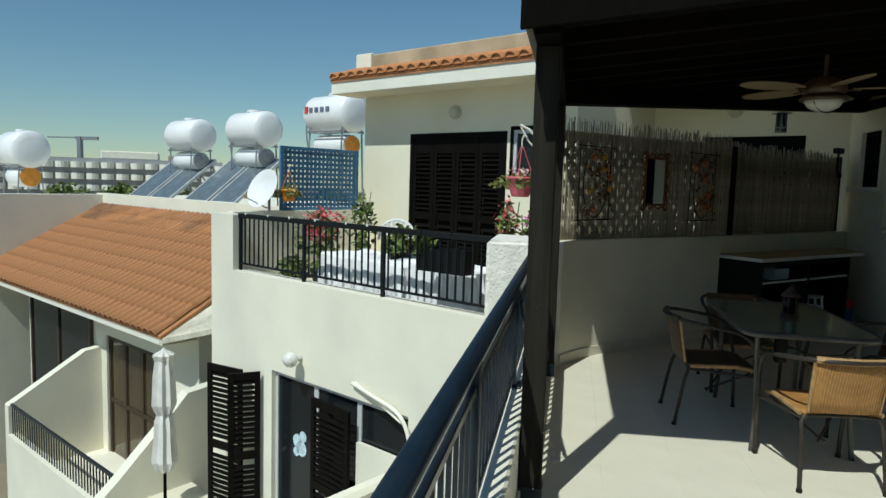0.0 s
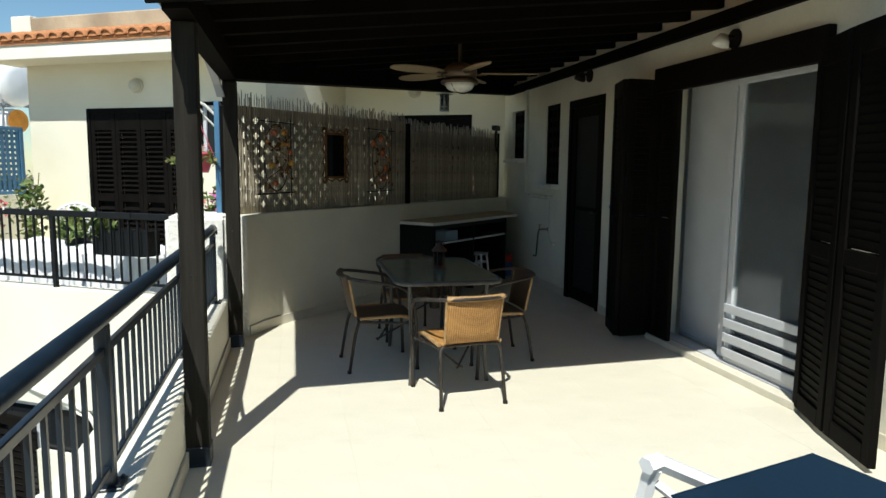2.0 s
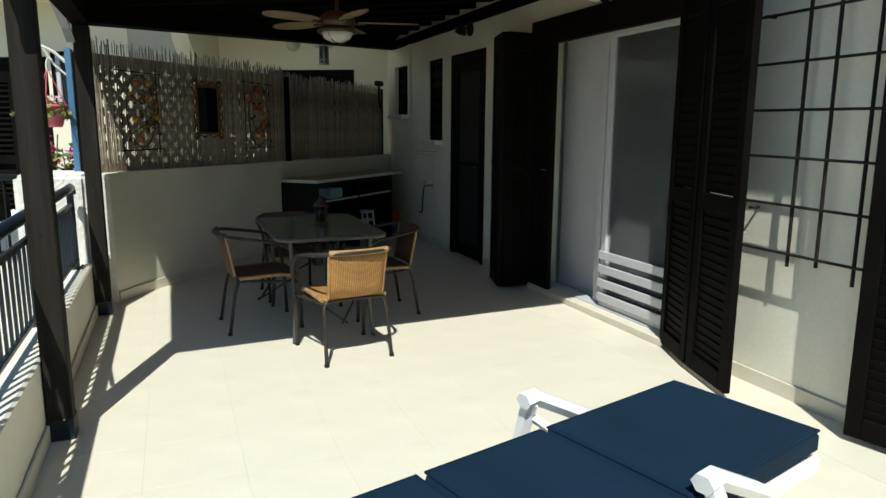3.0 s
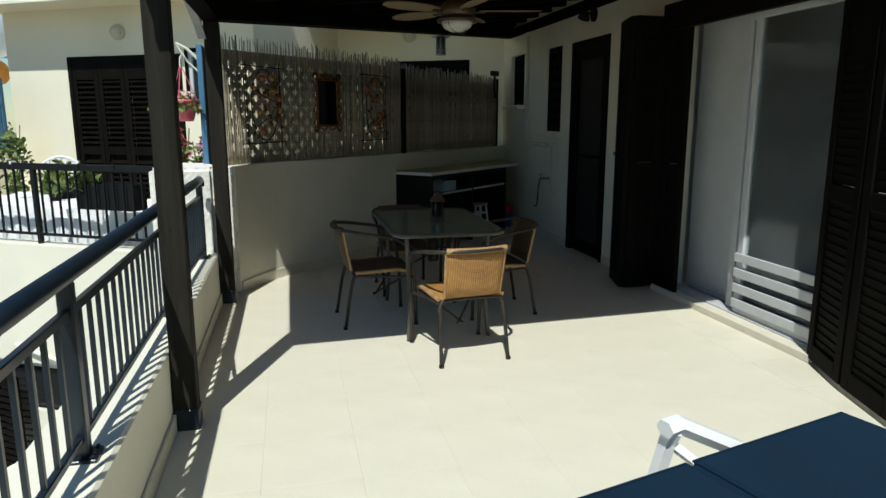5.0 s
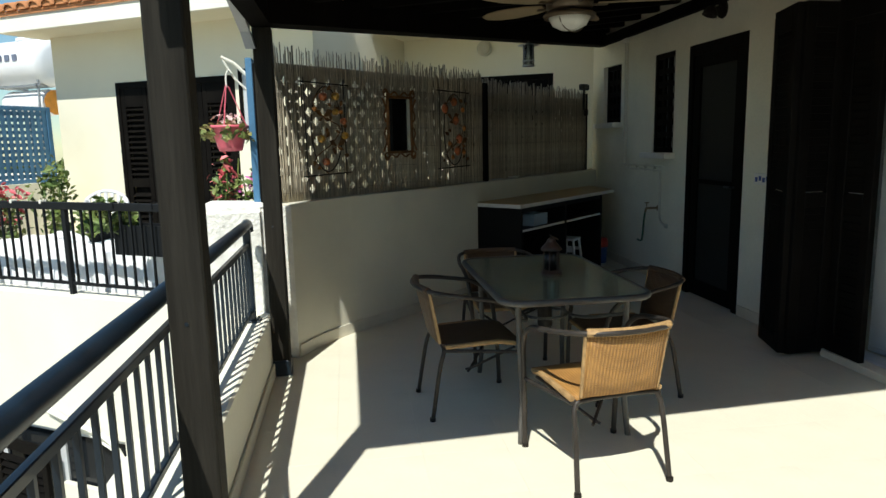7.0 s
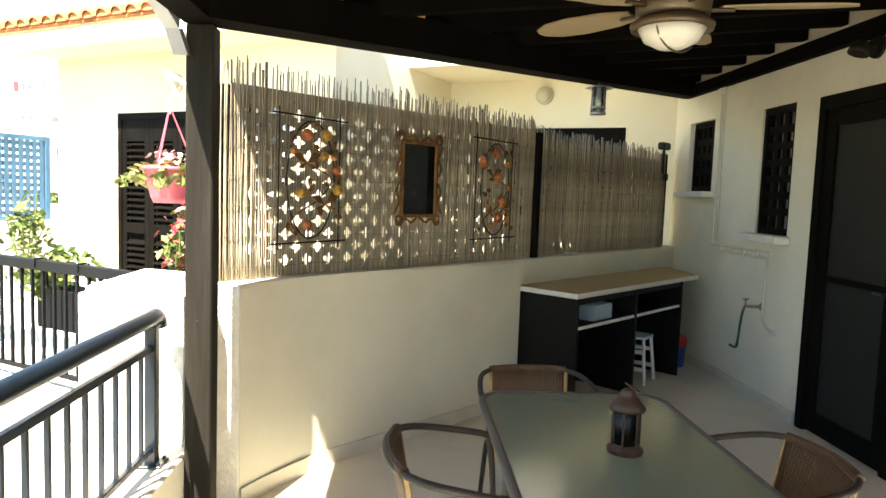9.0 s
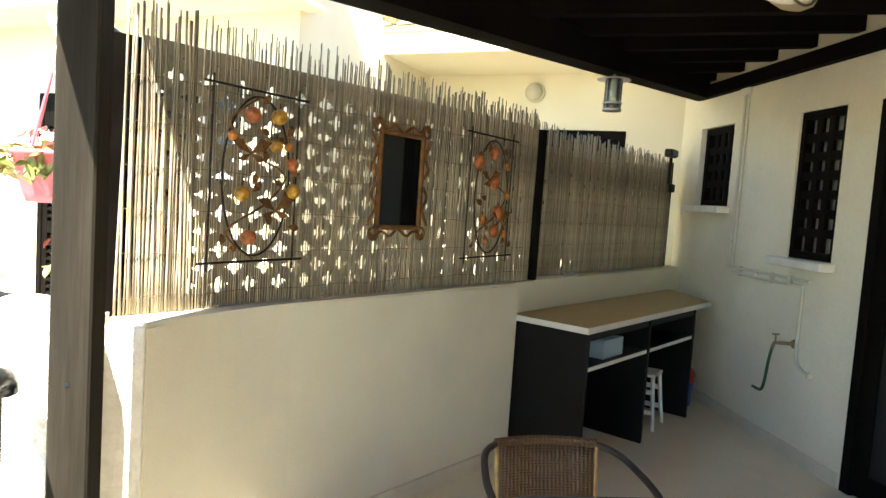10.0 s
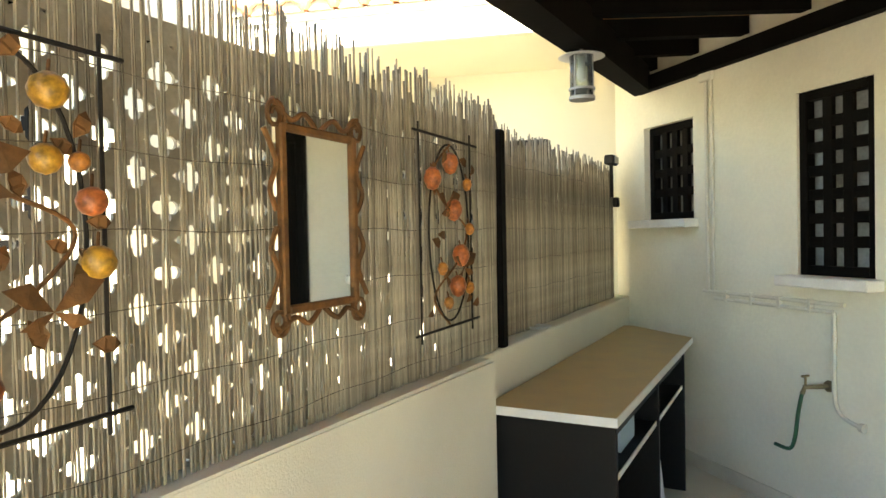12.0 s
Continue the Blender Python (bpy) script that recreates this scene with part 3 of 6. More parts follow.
def tile_roof(name, u0, u1, v0, v1, z0, z1, label, mat, rows, fascia, pitch=0.21):
    """A sloping roof of half-round clay tiles over a boarded slope, with its fascia."""
    t = tagged(thing(name, NB, label, "roof"), kind="structure")
    bm = bmesh.new()
    slab(bm, [(u0, v0, z0), (u1, v0, z0), (u1, v1, z1), (u0, v1, z1)], (0, 0, -0.05))
    part("roof_slope", bm, WHITE_WALL if name.endswith("back") else mat, t)
    length = math.hypot(v1 - v0, z1 - z0)
    ang = math.atan2(z1 - z0, v1 - v0)
    n = int((u1 - u0) / pitch)
    step = length / rows
    over = 0.035                                 # how far the lowest tiles stand out over the fascia
    bm = bmesh.new()
    arc = [(0.42 * pitch * math.cos(a), 0.36 * pitch * math.sin(a)) for a in (k * math.pi / 5 for k in range(6))]
    lo = [bm.verts.new((x * 1.12, 0, z * 1.12)) for x, z in arc]
    hi = [bm.verts.new((x * 0.9, step * 1.08, z * 0.9 + 0.0)) for x, z in arc]
    inner = [bm.verts.new((x * 0.82, 0, z * 0.82)) for x, z in arc]
    for a in range(5):
        bm.faces.new((lo[a], lo[a + 1], hi[a + 1], hi[a])), bm.faces.new((lo[a + 1], lo[a], inner[a], inner[a + 1]))
    me = bpy.data.meshes.new("roof_tile")
    bm.to_mesh(me)
    bm.free()
    me.shade_smooth()
    me.materials.append(mat)
    rng = random.Random(len(name))
    spots = [(i, j) for j in range(rows) for i in range(n)]
    near = spots[:300]
    for i, j in near:
        ob = new("roof_tile", me)
        ob.parent = t
        ob.matrix_basis = Matrix.Translation((u0 + (i + 0.5) * pitch, v0 + (v1 - v0) * j / rows - over, z0 + (z1 - z0) * j / rows + 0.008)) @ Matrix.Rotation(ang + rng.uniform(-0.02, 0.02), 4, "X") @ Matrix.Rotation(rng.uniform(-0.03, 0.03), 4, "Z")
    if fascia > 0.2:
        # mortar fills the open ends of the lowest tiles
        bm = bmesh.new()
        slab(bm, [(x * 0.95, -0.012, z * 0.95 - 0.004) for x, z in arc], (0, 0.05, 0))
        plug = bpy.data.meshes.new("mortar_plug")
        bm.to_mesh(plug)
        bm.free()
        plug.materials.append(WHITE_WALL if name.endswith("back") else TERRACOTTA)
        for i in range(n):
            ob = new("mortar_plug", plug)
            ob.parent = t
            ob.matrix_basis = Matrix.Translation((u0 + (i + 0.5) * pitch, v0 - over + 0.02, z0 + 0.008))
    rest = spots[300:]
    if rest:
        vs, fs = [], []
        base = [v.co.copy() for v in me.vertices]
        polys = [tuple(p.vertices) for p in me.polygons]
        for i, j in rest:
            m = Matrix.Translation((u0 + (i + 0.5) * pitch, v0 + (v1 - v0) * j / rows - over, z0 + (z1 - z0) * j / rows + 0.008)) @ Matrix.Rotation(ang + rng.uniform(-0.02, 0.02), 4, "X")
            o = len(vs)
            vs += [m @ c for c in base]
            fs += [tuple(o + k for k in p) for p in polys]
        me2 = bpy.data.meshes.new("far_tiles")
        me2.from_pydata(vs, [], fs)
        me2.shade_smooth()
        me2.materials.append(mat)
        ob = tagged(new("far_tiles", me2), kind="stuff")
        ob.parent = t
    if fascia > 0.0:
        bm = boxes((u0, u1, v0 + 0.02, v0 + 0.06, z0 - fascia, z0 - 0.01), bevel=0.004)
        part("fascia", bm, FASCIA, t, "white painted fascia board")
        part("soffit", boxes((u0, u1, v0 + 0.06, v1, z0 - fascia, z0 - fascia + 0.03)), YELLOW, t, "yellow soffit")
    return t


FASCIA = material("white fascia paint", (0.79, 0.765, 0.66), 0.7, vary=0.08, scale=2)
PARAPET_TAN = material("tan weathered coping", (0.46, 0.36, 0.24), 0.9, vary=0.3, scale=2, second=(0.33, 0.24, 0.15), stain=0.2)
tile_roof("roof_neighbour", -4.73, -0.45, 2.04, 2.7, 3.07, 3.26, "terracotta tiled eave with white fascia", TERRACOTTA, 2, 0.23)
tile_roof("roof_neighbour_back", -0.72, 3.4, 3.86, 5.0, 3.05, 3.40, "terracotta tiled eave with white fascia", TERRACOTTA, 3, 0.25)
nb_structure("wall_roof_parapet", boxes((-4.75, -0.45, 2.72, 2.92, 3.20, 3.54), bevel=0.02), PARAPET_TAN, "weathered tan parapet above the tiled eave", "parapet")
nb_structure("wall_roof_block", boxes((-4.86, -4.5, 2.68, 2.95, 3.0, 3.56), bevel=0.01), WHITE_WALL, "white end block of the roof parapet", "parapet")


def louvred_window(name, m, w, h, leaves, mat, label):
    t = tagged(thing(name, m, label, "window"), kind="structure")
    part("window_frame", boxes((0, 0.06, -0.03, 0.06, 0, h), (w - 0.06, w, -0.03, 0.06, 0, h), (0.06, w - 0.06, -0.03, 0.06, h - 0.07, h), bevel=0.004), mat, t)
    lw = (w - 0.12) / leaves
    for k in range(leaves):
        x = 0.06 + k * lw
        lf = part("shutter_leaf", boxes((x + 0.003, x + 0.07, -0.02, 0.02, 0.02, h - 0.07), (x + lw - 0.07, x + lw - 0.003, -0.02, 0.02, 0.02, h - 0.07), (x + 0.07, x + lw - 0.07, -0.02, 0.02, 0.02, 0.14), (x + 0.07, x + lw - 0.07, -0.02, 0.02, h - 0.3, h - 0.07), (x + 0.07, x + lw - 0.07, -0.02, 0.02, h * 0.42, h * 0.47), bevel=0.003), mat, t)
        z = 0.17
        while z < h - 0.32:
            if not h * 0.40 < z < h * 0.48:
                bm = bmesh.new()
                box(bm, x + 0.066, x + lw - 0.066, -0.03, 0.03, -0.006, 0.006, m=Matrix.Translation((0, 0, z)) @ Matrix.Rotation(radians(38), 4, "X"))
                part("slat", bm, mat, lf)
            z += 0.066
        part("backing", boxes((x + 0.07, x + lw - 0.07, 0.03, 0.04, 0.1, h - 0.2)), SHUTTER, lf)
    return t


louvred_window("window_neighbour", NB @ pose(-3.49, 2.62, 0.02), 1.81, 2.21, 4, SHUTTER, "black louvred shutters over a terrace door, closed")
louvred_window("window_neighbour_back", NB @ pose(0.15, 4.92, 1.0), 1.31, 1.26, 2, SHUTTER, "dark louvred window of the back wing")
t = tagged(thing("window_neighbour_small", NB @ pose(-1.58, 2.63, 1.55), "small window with a white frame and dark glass", "window"), kind="structure")
part("window_frame", boxes((0, 0.40, -0.02, 0.03, 0, 0.05), (0, 0.40, -0.02, 0.03, 0.64, 0.69), (0, 0.05, -0.02, 0.03, 0.05, 0.64), (0.35, 0.40, -0.02, 0.03, 0.05, 0.64), bevel=0.003), ALU, t)
part("pane", boxes((0.05, 0.35, 0.005, 0.015, 0.05, 0.64)), DARK_GLASS, t)
part("surround", boxes((-0.05, 0.0, -0.035, 0.01, -0.05, 0.74), (0.40, 0.45, -0.035, 0.01, -0.05, 0.74), (0.0, 0.40, -0.035, 0.01, 0.69, 0.74), (0.0, 0.40, -0.035, 0.01, -0.05, 0.0), bevel=0.003), SHUTTER, t, "black painted surround")


def bulkhead_lamp(m, label):
    t = thing("wall_lamp", m, label, "lamp", "round wall lamps")
    part("base", lathe(bmesh.new(), [(0.0, 0.0), (0.10, 0.0), (0.10, 0.03), (0.08, 0.035)], 20), LAMP_CREAM, t)
    part("globe", lathe(bmesh.new(), [(0.08, 0.03), (0.085, 0.05), (0.07, 0.085), (0.035, 0.105), (0.0, 0.11)], 20), LAMP_CREAM, t, "cream glass globe", smooth=True)


LAMP_CREAM = material("cream lamp glass", (0.56, 0.52, 0.40), 0.5, vary=0.05, scale=5)
MILK = material("milk glass", (0.70, 0.69, 0.63), 0.25, vary=0.03, scale=5)
bulkhead_lamp(NB @ pose(-2.60, 2.595, 2.52, 90), "round milky wall lamp under the eave")
bulkhead_lamp(NB @ pose(0.55, 4.895, 2.62, 90), "round milky wall lamp on the yellow wall")
t = thing("wall_lamp", NB @ pose(-2.74, -0.005, -0.64, 90), "white ball lamp on a short arm on the rendered wall", "lamp")
part("arm", tube(bmesh.new(), [(0, 0, 0), (0, -0.02, 0.10)], 0.03, 12), ALU, t)
part("globe", lathe(bmesh.new(), [(0.0, 0.07), (0.05, 0.08), (0.085, 0.11), (0.095, 0.155), (0.08, 0.20), (0.045, 0.235), (0.0, 0.245)], 18), MILK, t, smooth=True)

# the neighbour's railing
NB_RAIL = material("black railing paint", (0.008, 0.009, 0.010), 0.6, vary=0.2, scale=12)
NB_RAIL.node_tree.nodes["Principled BSDF"].inputs["Specular IOR Level"].default_value = 0.2
t = thing("neighbour_railing", NB @ pose(0, 0.10, 0.26), "black metal railing with flat top rail on the neighbour's terrace", "railing")
part("top_rail", boxes((-4.23, -0.01, -0.025, 0.025, 0.70, 0.76), bevel=0.004), NB_RAIL, t)
part("bottom_rail", boxes((-4.23, -0.01, -0.012, 0.012, 0.08, 0.105)), NB_RAIL, t)
for u in (-4.2, -2.83, -1.46, -0.03):
    part("railing_post", boxes((u - 0.02, u + 0.02, -0.02, 0.02, 0.0, 0.70), bevel=0.003), NB_RAIL, t)
for u in (-4.05, -3.55, -3.1, -2.6, -2.05, -1.7):
    part("clip", boxes((u - 0.012, u + 0.012, -0.030, 0.030, 0.745, 0.775), bevel=0.004), FASCIA, t, "small white clip")
for k in range(1, 40):
    u = -4.2 + k * 4.17 / 40
    part("baluster", boxes((u - 0.008, u + 0.008, -0.008, 0.008, 0.105, 0.70)), NB_RAIL, t)

# blue trellis on the side parapet
BLUE = material("blue painted wood", (0.06, 0.17, 0.30), 0.6, vary=0.2, scale=6, grain=40)


def blue_trellis(m, w, h, n, k, label):
    t = thing("trellis_panel", m, label, "trellis")
    part("frame", boxes((0, 0.06, -0.02, 0.02, 0, h), (w - 0.06, w, -0.02, 0.02, 0, h), (0.06, w - 0.06, -0.02, 0.02, 0, 0.05), (0.06, w - 0.06, -0.02, 0.02, h - 0.05, h), bevel=0.004), BLUE, t)
    for i in range(n):
        x = 0.06 + (w - 0.12) * (i + 0.5) / n
        part("upright_slat", boxes((x - 0.024, x + 0.024, -0.012, -0.002, 0.04, h - 0.04)), BLUE, t)
    for j in range(k):
        z = 0.05 + (h - 0.10) * (j + 0.5) / k
        part("cross_slat", boxes((0.05, w - 0.05, 0.0, 0.010, z - 0.024, z + 0.024)), BLUE, t)
    return t


blue_trellis(NB @ pose(-4.66, 1.05, 1.02, 0, 0, 90), 1.53, 0.96, 18, 11, "blue painted wooden trellis standing on the parapet")
t = thing("blue_post", pose(-0.125, 5.86, 1.06), "blue painted post standing on the pier", "post")
part("post", boxes((-0.022, 0.022, -0.10, 0.10, -0.005, 0.95), bevel=0.004), BLUE, t)
bm = bmesh.new()
tube(bm, [(0, -0.02, 0.82), (-0.10, -0.04, 0.92), (-0.18, -0.06, 0.96)], 0.012, 8)
tube(bm, [(0, -0.02, 0.72), (-0.10, -0.04, 0.82), (-0.17, -0.06, 0.94)], 0.008, 8)
part("bracket", bm, FASCIA, t, "white bent bracket")


# ---- plants ----
def leaf_mat(name, c, d):
    return material(name, c, 0.55, vary=0.35, scale=12, second=d, stain=0.3)


GREEN = leaf_mat("green leaves", (0.10, 0.16, 0.035), (0.20, 0.22, 0.05))
PINK = leaf_mat("pink petals", (0.62, 0.10, 0.12), (0.72, 0.22, 0.20))
MAGENTA = leaf_mat("magenta petals", (0.50, 0.08, 0.32), (0.62, 0.16, 0.42))
PALE_PINK = leaf_mat("pale pink petals", (0.72, 0.42, 0.42), (0.78, 0.60, 0.55))
BASKET_GREEN = leaf_mat("yellow-green leaves", (0.16, 0.20, 0.05), (0.40, 0.30, 0.11))
SOIL = material("soil", (0.05, 0.035, 0.025), 0.95, vary=0.3, scale=20)


def foliage(n, rx, ry, rz, size, seed, droop=0.0):
    """Many small folded leaves scattered through an uneven cloud."""
    rng = random.Random(seed)
    vs, fs = [], []
    for _ in range(n):
        a, r, h = rng.uniform(0, 6.283), rng.random() ** 0.6, rng.uniform(-1, 1)
        bump = 0.75 + 0.35 * math.sin(a * 3 + seed) + 0.15 * math.sin(a * 7)
        c = Vector((rx * r * bump * math.cos(a), ry * r * bump * math.sin(a), rz * h * (1 - 0.5 * r) - droop * r * r))
        m = Euler((rng.uniform(-1.2, 1.2), rng.uniform(-1.2, 1.2), rng.uniform(0, 6.283))).to_matrix()
        s = size * rng.uniform(0.6, 1.3)
        o = len(vs)
        vs += [c + m @ Vector(p) * s for p in ((0, -1, 0), (0.5, -0.2, 0.18), (0, 0, 0), (-0.5, -0.2, 0.18), (0.38, 0.55, 0.12), (0, 1, -0.1), (-0.38, 0.55, 0.12))]
        fs += [tuple(o + k for k in f) for f in ((0, 1, 2, 3), (2, 1, 4, 5), (2, 5, 6, 3))]
    bm = bmesh.new()
    me = bpy.data.meshes.new("tmp")
    me.from_pydata(vs, [], fs)
    bm.from_mesh(me)
    bpy.data.meshes.remove(me)
    return bm


def hanging_basket(m, pot_mat, label, seed, r=0.13, blossom=PINK):
    t = thing("hanging_basket", m, label, "flower pot")
    b = part("basket", lathe(bmesh.new(), [(0.0, -0.16), (r * 0.62, -0.16), (r * 0.72, -0.13), (r * 0.98, -0.01), (r * 1.06, -0.005), (r * 1.06, 0.012), (r * 0.98, 0.012), (r * 0.9, -0.02), (0.0, -0.02)], 24), pot_mat, t, smooth=True)
    for k in range(3):
        a = k * 2.094 + 0.4
        part("hanger", tube(bmesh.new(), [(r * math.cos(a), r * math.sin(a), 0.0), (0.01 * math.cos(a), 0.01 * math.sin(a), 0.27)], 0.004, 6), pot_mat, b)
    part("hook", tube(bmesh.new(), curve_points([(0, 0, 0.26), (0, 0, 0.33), (0.02, 0, 0.37), (0.04, 0, 0.35)], 5), 0.006, 6), FASCIA, b)
    part("leaves", foliage(330, r * 1.9, r * 1.7, 0.06, 0.03, seed, 0.07), BASKET_GREEN, t)
    ob = part("blossoms", foliage(40, r * 0.9, r * 0.9, 0.04, 0.022, seed + 1), blossom, t, "pink blossoms")
    ob.location.z = 0.06
    t.children[1].location.z = 0.05
    return t


POT_PINK = material("pink plastic", (0.66, 0.13, 0.17), 0.4, vary=0.08, scale=6)
POT_ORANGE = material("orange plastic", (0.75, 0.27, 0.02), 0.4, vary=0.1, scale=6)
POT_BLACK = material("black plastic pot", (0.02, 0.022, 0.022), 0.5, vary=0.2, scale=6)
hanging_basket(pose(-0.28, 5.80, 1.565), POT_PINK, "pink plastic hanging pot with green plants and pink flowers", 5, 0.118, PALE_PINK)
hanging_basket(NB @ pose(-4.40, 1.02, 1.33), POT_ORANGE, "orange hanging pot with a trailing plant by the trellis", 9, 0.12, GREEN)


def potted_plant(m, label, seed, h, spread, blossom, pot=POT_BLACK, nf=120, size=0.05):
    t = thing("potted_plant", m, label, "plant")
    p = part("pot", lathe(bmesh.new(), [(0.0, 0.0), (0.10, 0.0), (0.14, 0.22), (0.15, 0.22), (0.15, 0.25), (0.13, 0.25), (0.12, 0.21), (0.0, 0.20)], 18), pot, t, smooth=True)
    rng = random.Random(seed)
    for k in range(6):
        a = rng.uniform(0, 6.28)
        part("stem", tube(bmesh.new(), curve_points([(0, 0, 0.18), (0.3 * spread * math.cos(a), 0.3 * spread * math.sin(a), h * 0.55), (0.7 * spread * math.cos(a), 0.7 * spread * math.sin(a), h * rng.uniform(0.75, 1.0))], 4), 0.006, 5), GREEN, t)
    ob = part("leaves", foliage(260, spread, spread, h * 0.38, size, seed, 0.05), GREEN, t)
    ob.location.z = h * 0.66
    if blossom:
        ob = part("blossoms", foliage(nf, spread * 0.9, spread * 0.9, h * 0.26, size * 0.8, seed + 3), blossom, t, "bright blossoms")
        ob.location.z = h * 0.78
    return t


potted_plant(NB @ pose(-3.75, 1.1, 0.0), "bushy plant with red flowers in a dark pot", 21, 1.10, 0.34, PINK, nf=260)
potted_plant(NB @ pose(-3.35, 1.5, 0.0), "tall green climbing plant in a dark pot", 22, 1.35, 0.22, None)
potted_plant(NB @ pose(-3.6, 0.55, 0.0), "leafy yellow-green plant in a black pot", 23, 0.50, 0.26, None)
potted_plant(NB @ pose(-2.1, 1.0, 0.42), "trailing green plant in a dark trough", 24, 0.55, 0.30, None)
potted_plant(NB @ pose(-0.08, 0.42, 0.0), "tall plant with pink flowers in a dark pot behind the pier", 25, 1.36, 0.16, PINK, nf=110, size=0.04)
potted_plant(NB @ pose(0.16, 0.45, 0.0), "tall magenta flowering plant in a dark pot behind the pier", 26, 1.24, 0.12, MAGENTA, nf=90, size=0.035)

# table with a white cloth and white chairs next door
CLOTH = material("white cloth", (0.78, 0.78, 0.78), 0.9, vary=0.08, scale=8)


def draped(name, m, w, d, h, label, seed):
    t = thing(name, m, label, "cloth")
    rng = random.Random(seed)
    bm = bmesh.new()
    n = 144
    rings = []
    for f, z in ((0.0, h), (0.3, h), (0.55, h), (0.8, h), (0.95, h), (1.0, h - 0.02), (1.03, h - 0.12), (1.06, h - 0.3), (1.09, 0.04)):
        ring = []
        for k in range(n):
            a = 2 * math.pi * k / n
            c, s = math.cos(a), math.sin(a)
            q = max(abs(c), abs(s))
            fall = 1 - z / h
            wob = 1 + (0.07 * math.sin(k * 1.05 + seed) + 0.05 * math.sin(k * 0.41 + 2 * seed) + 0.03 * rng.uniform(-1, 1)) * min(1, fall * 2)
            lift = 0.022 * math.sin(5 * c * f * w + seed) * math.sin(7 * s * f * d + 2) + 0.012 * rng.uniform(-1, 1) if fall < 0.1 else 0.0
            ring.append(bm.verts.new((w / 2 * f * wob * c / q, d / 2 * f * wob * s / q, z + lift)))
        rings.append(ring)
    for a, b in zip(rings[1:], rings[2:]):
        for k in range(n):
            bm.faces.new((a[k], a[(k + 1) % n], b[(k + 1) % n], b[k]))
    bm.faces.new(rings[1])
    for v in rings[0]:
        bm.verts.remove(v)
    part("cloth", bm, CLOTH, t, smooth=False)
    return t


draped("draped_table", NB @ pose(-2.35, 0.95, 0), 1.5, 0.8, 0.56, "low table covered by a white hanging cloth", 3)
draped("draped_bench", NB @ pose(-1.0, 0.85, 0), 0.9, 0.6, 0.58, "bench covered by crumpled white cloth", 7)
t = thing("garden_chair", NB @ pose(-3.0, 1.75, 0, 0, 0, 30), "white moulded plastic garden chair", "chair")
part("seat", boxes((-0.24, 0.24, -0.22, 0.22, 0.41, 0.44), bevel=0.01), CLOTH, t)
for k in range(7):
    a = -0.9 + k * 0.3
    part("back_slat", tube(bmesh.new(), [(0.20 * math.sin(a), 0.22, 0.43), (0.25 * math.sin(a), 0.28, 0.93 - 0.08 * a * a)], 0.018, 6), CLOTH, t)
part("back_hoop", tube(bmesh.new(), curve_points([(-0.25, 0.20, 0.66), (-0.21, 0.28, 0.86), (0, 0.30, 0.95), (0.21, 0.28, 0.86), (0.25, 0.20, 0.66)], 6), 0.02, 8), CLOTH, t, smooth=True)
for x in (-0.21, 0.21):
    for y in (-0.19, 0.19):
        part("leg", tube(bmesh.new(), [(x, y, 0.42), (x * 1.1, y * 1.15, 0.0)], 0.02, 8), CLOTH, t)

STEEL_WIRE = material("steel wire", (0.4, 0.4, 0.4), 0.4, metal=0.7)
# the door below the neighbour's terrace, its shutters and awning arm
t = tagged(thing("door_neighbour_lower", NB @ pose(-3.34, 0.06, -3.05), "dark glass terrace door between louvred shutters", "door"), kind="structure")
part("door_frame", boxes((0, 0.05, 0, 0.06, 0, 2.13), (2.35, 2.40, 0, 0.06, 0, 2.13), (0.05, 2.35, 0, 0.06, 2.07, 2.13), (0.78, 0.86, 0, 0.06, 0, 2.07), (1.55, 1.62, 0, 0.06, 0, 2.07), bevel=0.003), ALU, t)
for x0, x1 in ((0.05, 0.78), (0.86, 1.55), (1.62, 2.35)):
    part("pane", boxes((x0, x1, 0.02, 0.03, 0, 2.07)), DARK_GLASS, t, "dark reflecting glass")


def nb_leaf(m, w, h, label):
    t = thing("louvred_shutter", m, label, "shutter", "shutters of the lower door")
    part("frame", boxes((0, 0.07, -0.02, 0.02, 0, h), (w - 0.07, w, -0.02, 0.02, 0, h), (0.07, w - 0.07, -0.02, 0.02, 0, 0.1), (0.07, w - 0.07, -0.02, 0.02, h - 0.1, h), (0.07, w - 0.07, -0.02, 0.02, h * 0.45, h * 0.5), bevel=0.004), SHUTTER, t)
    z = 0.13
    while z < h - 0.12:
        if not h * 0.43 < z < h * 0.51:
            bm = bmesh.new()
            box(bm, 0.066, w - 0.066, -0.026, 0.026, -0.006, 0.006, m=Matrix.Translation((0, 0, z)) @ Matrix.Rotation(radians(35), 4, "X"))
            part("slat", bm, SHUTTER, t)
        z += 0.07


nb_structure("wall_under_window", boxes((-1.74, -0.945, 0.005, 0.058, -3.05, -1.42)), WHITE_WALL, "white rendered panel below the side window", "wall")
nb_leaf(NB @ pose(-4.35, -0.30, -3.05, 0, 0, 12), 0.62, 2.08, "black louvred shutter folded back on the white wall")
nb_leaf(NB @ pose(-3.71, -0.40, -3.05, 0, 0, 62), 0.40, 2.08, "black louvred shutter half open beside the door")
nb_leaf(NB @ pose(-2.46, -0.05, -3.05, 0, 0, -4), 0.72, 2.0, "black louvred shutter in front of the door glass")
t = thing("awning_arm", NB @ pose(-1.78, -0.03, -0.74), "white folding awning arm fixed to the wall", "awning")
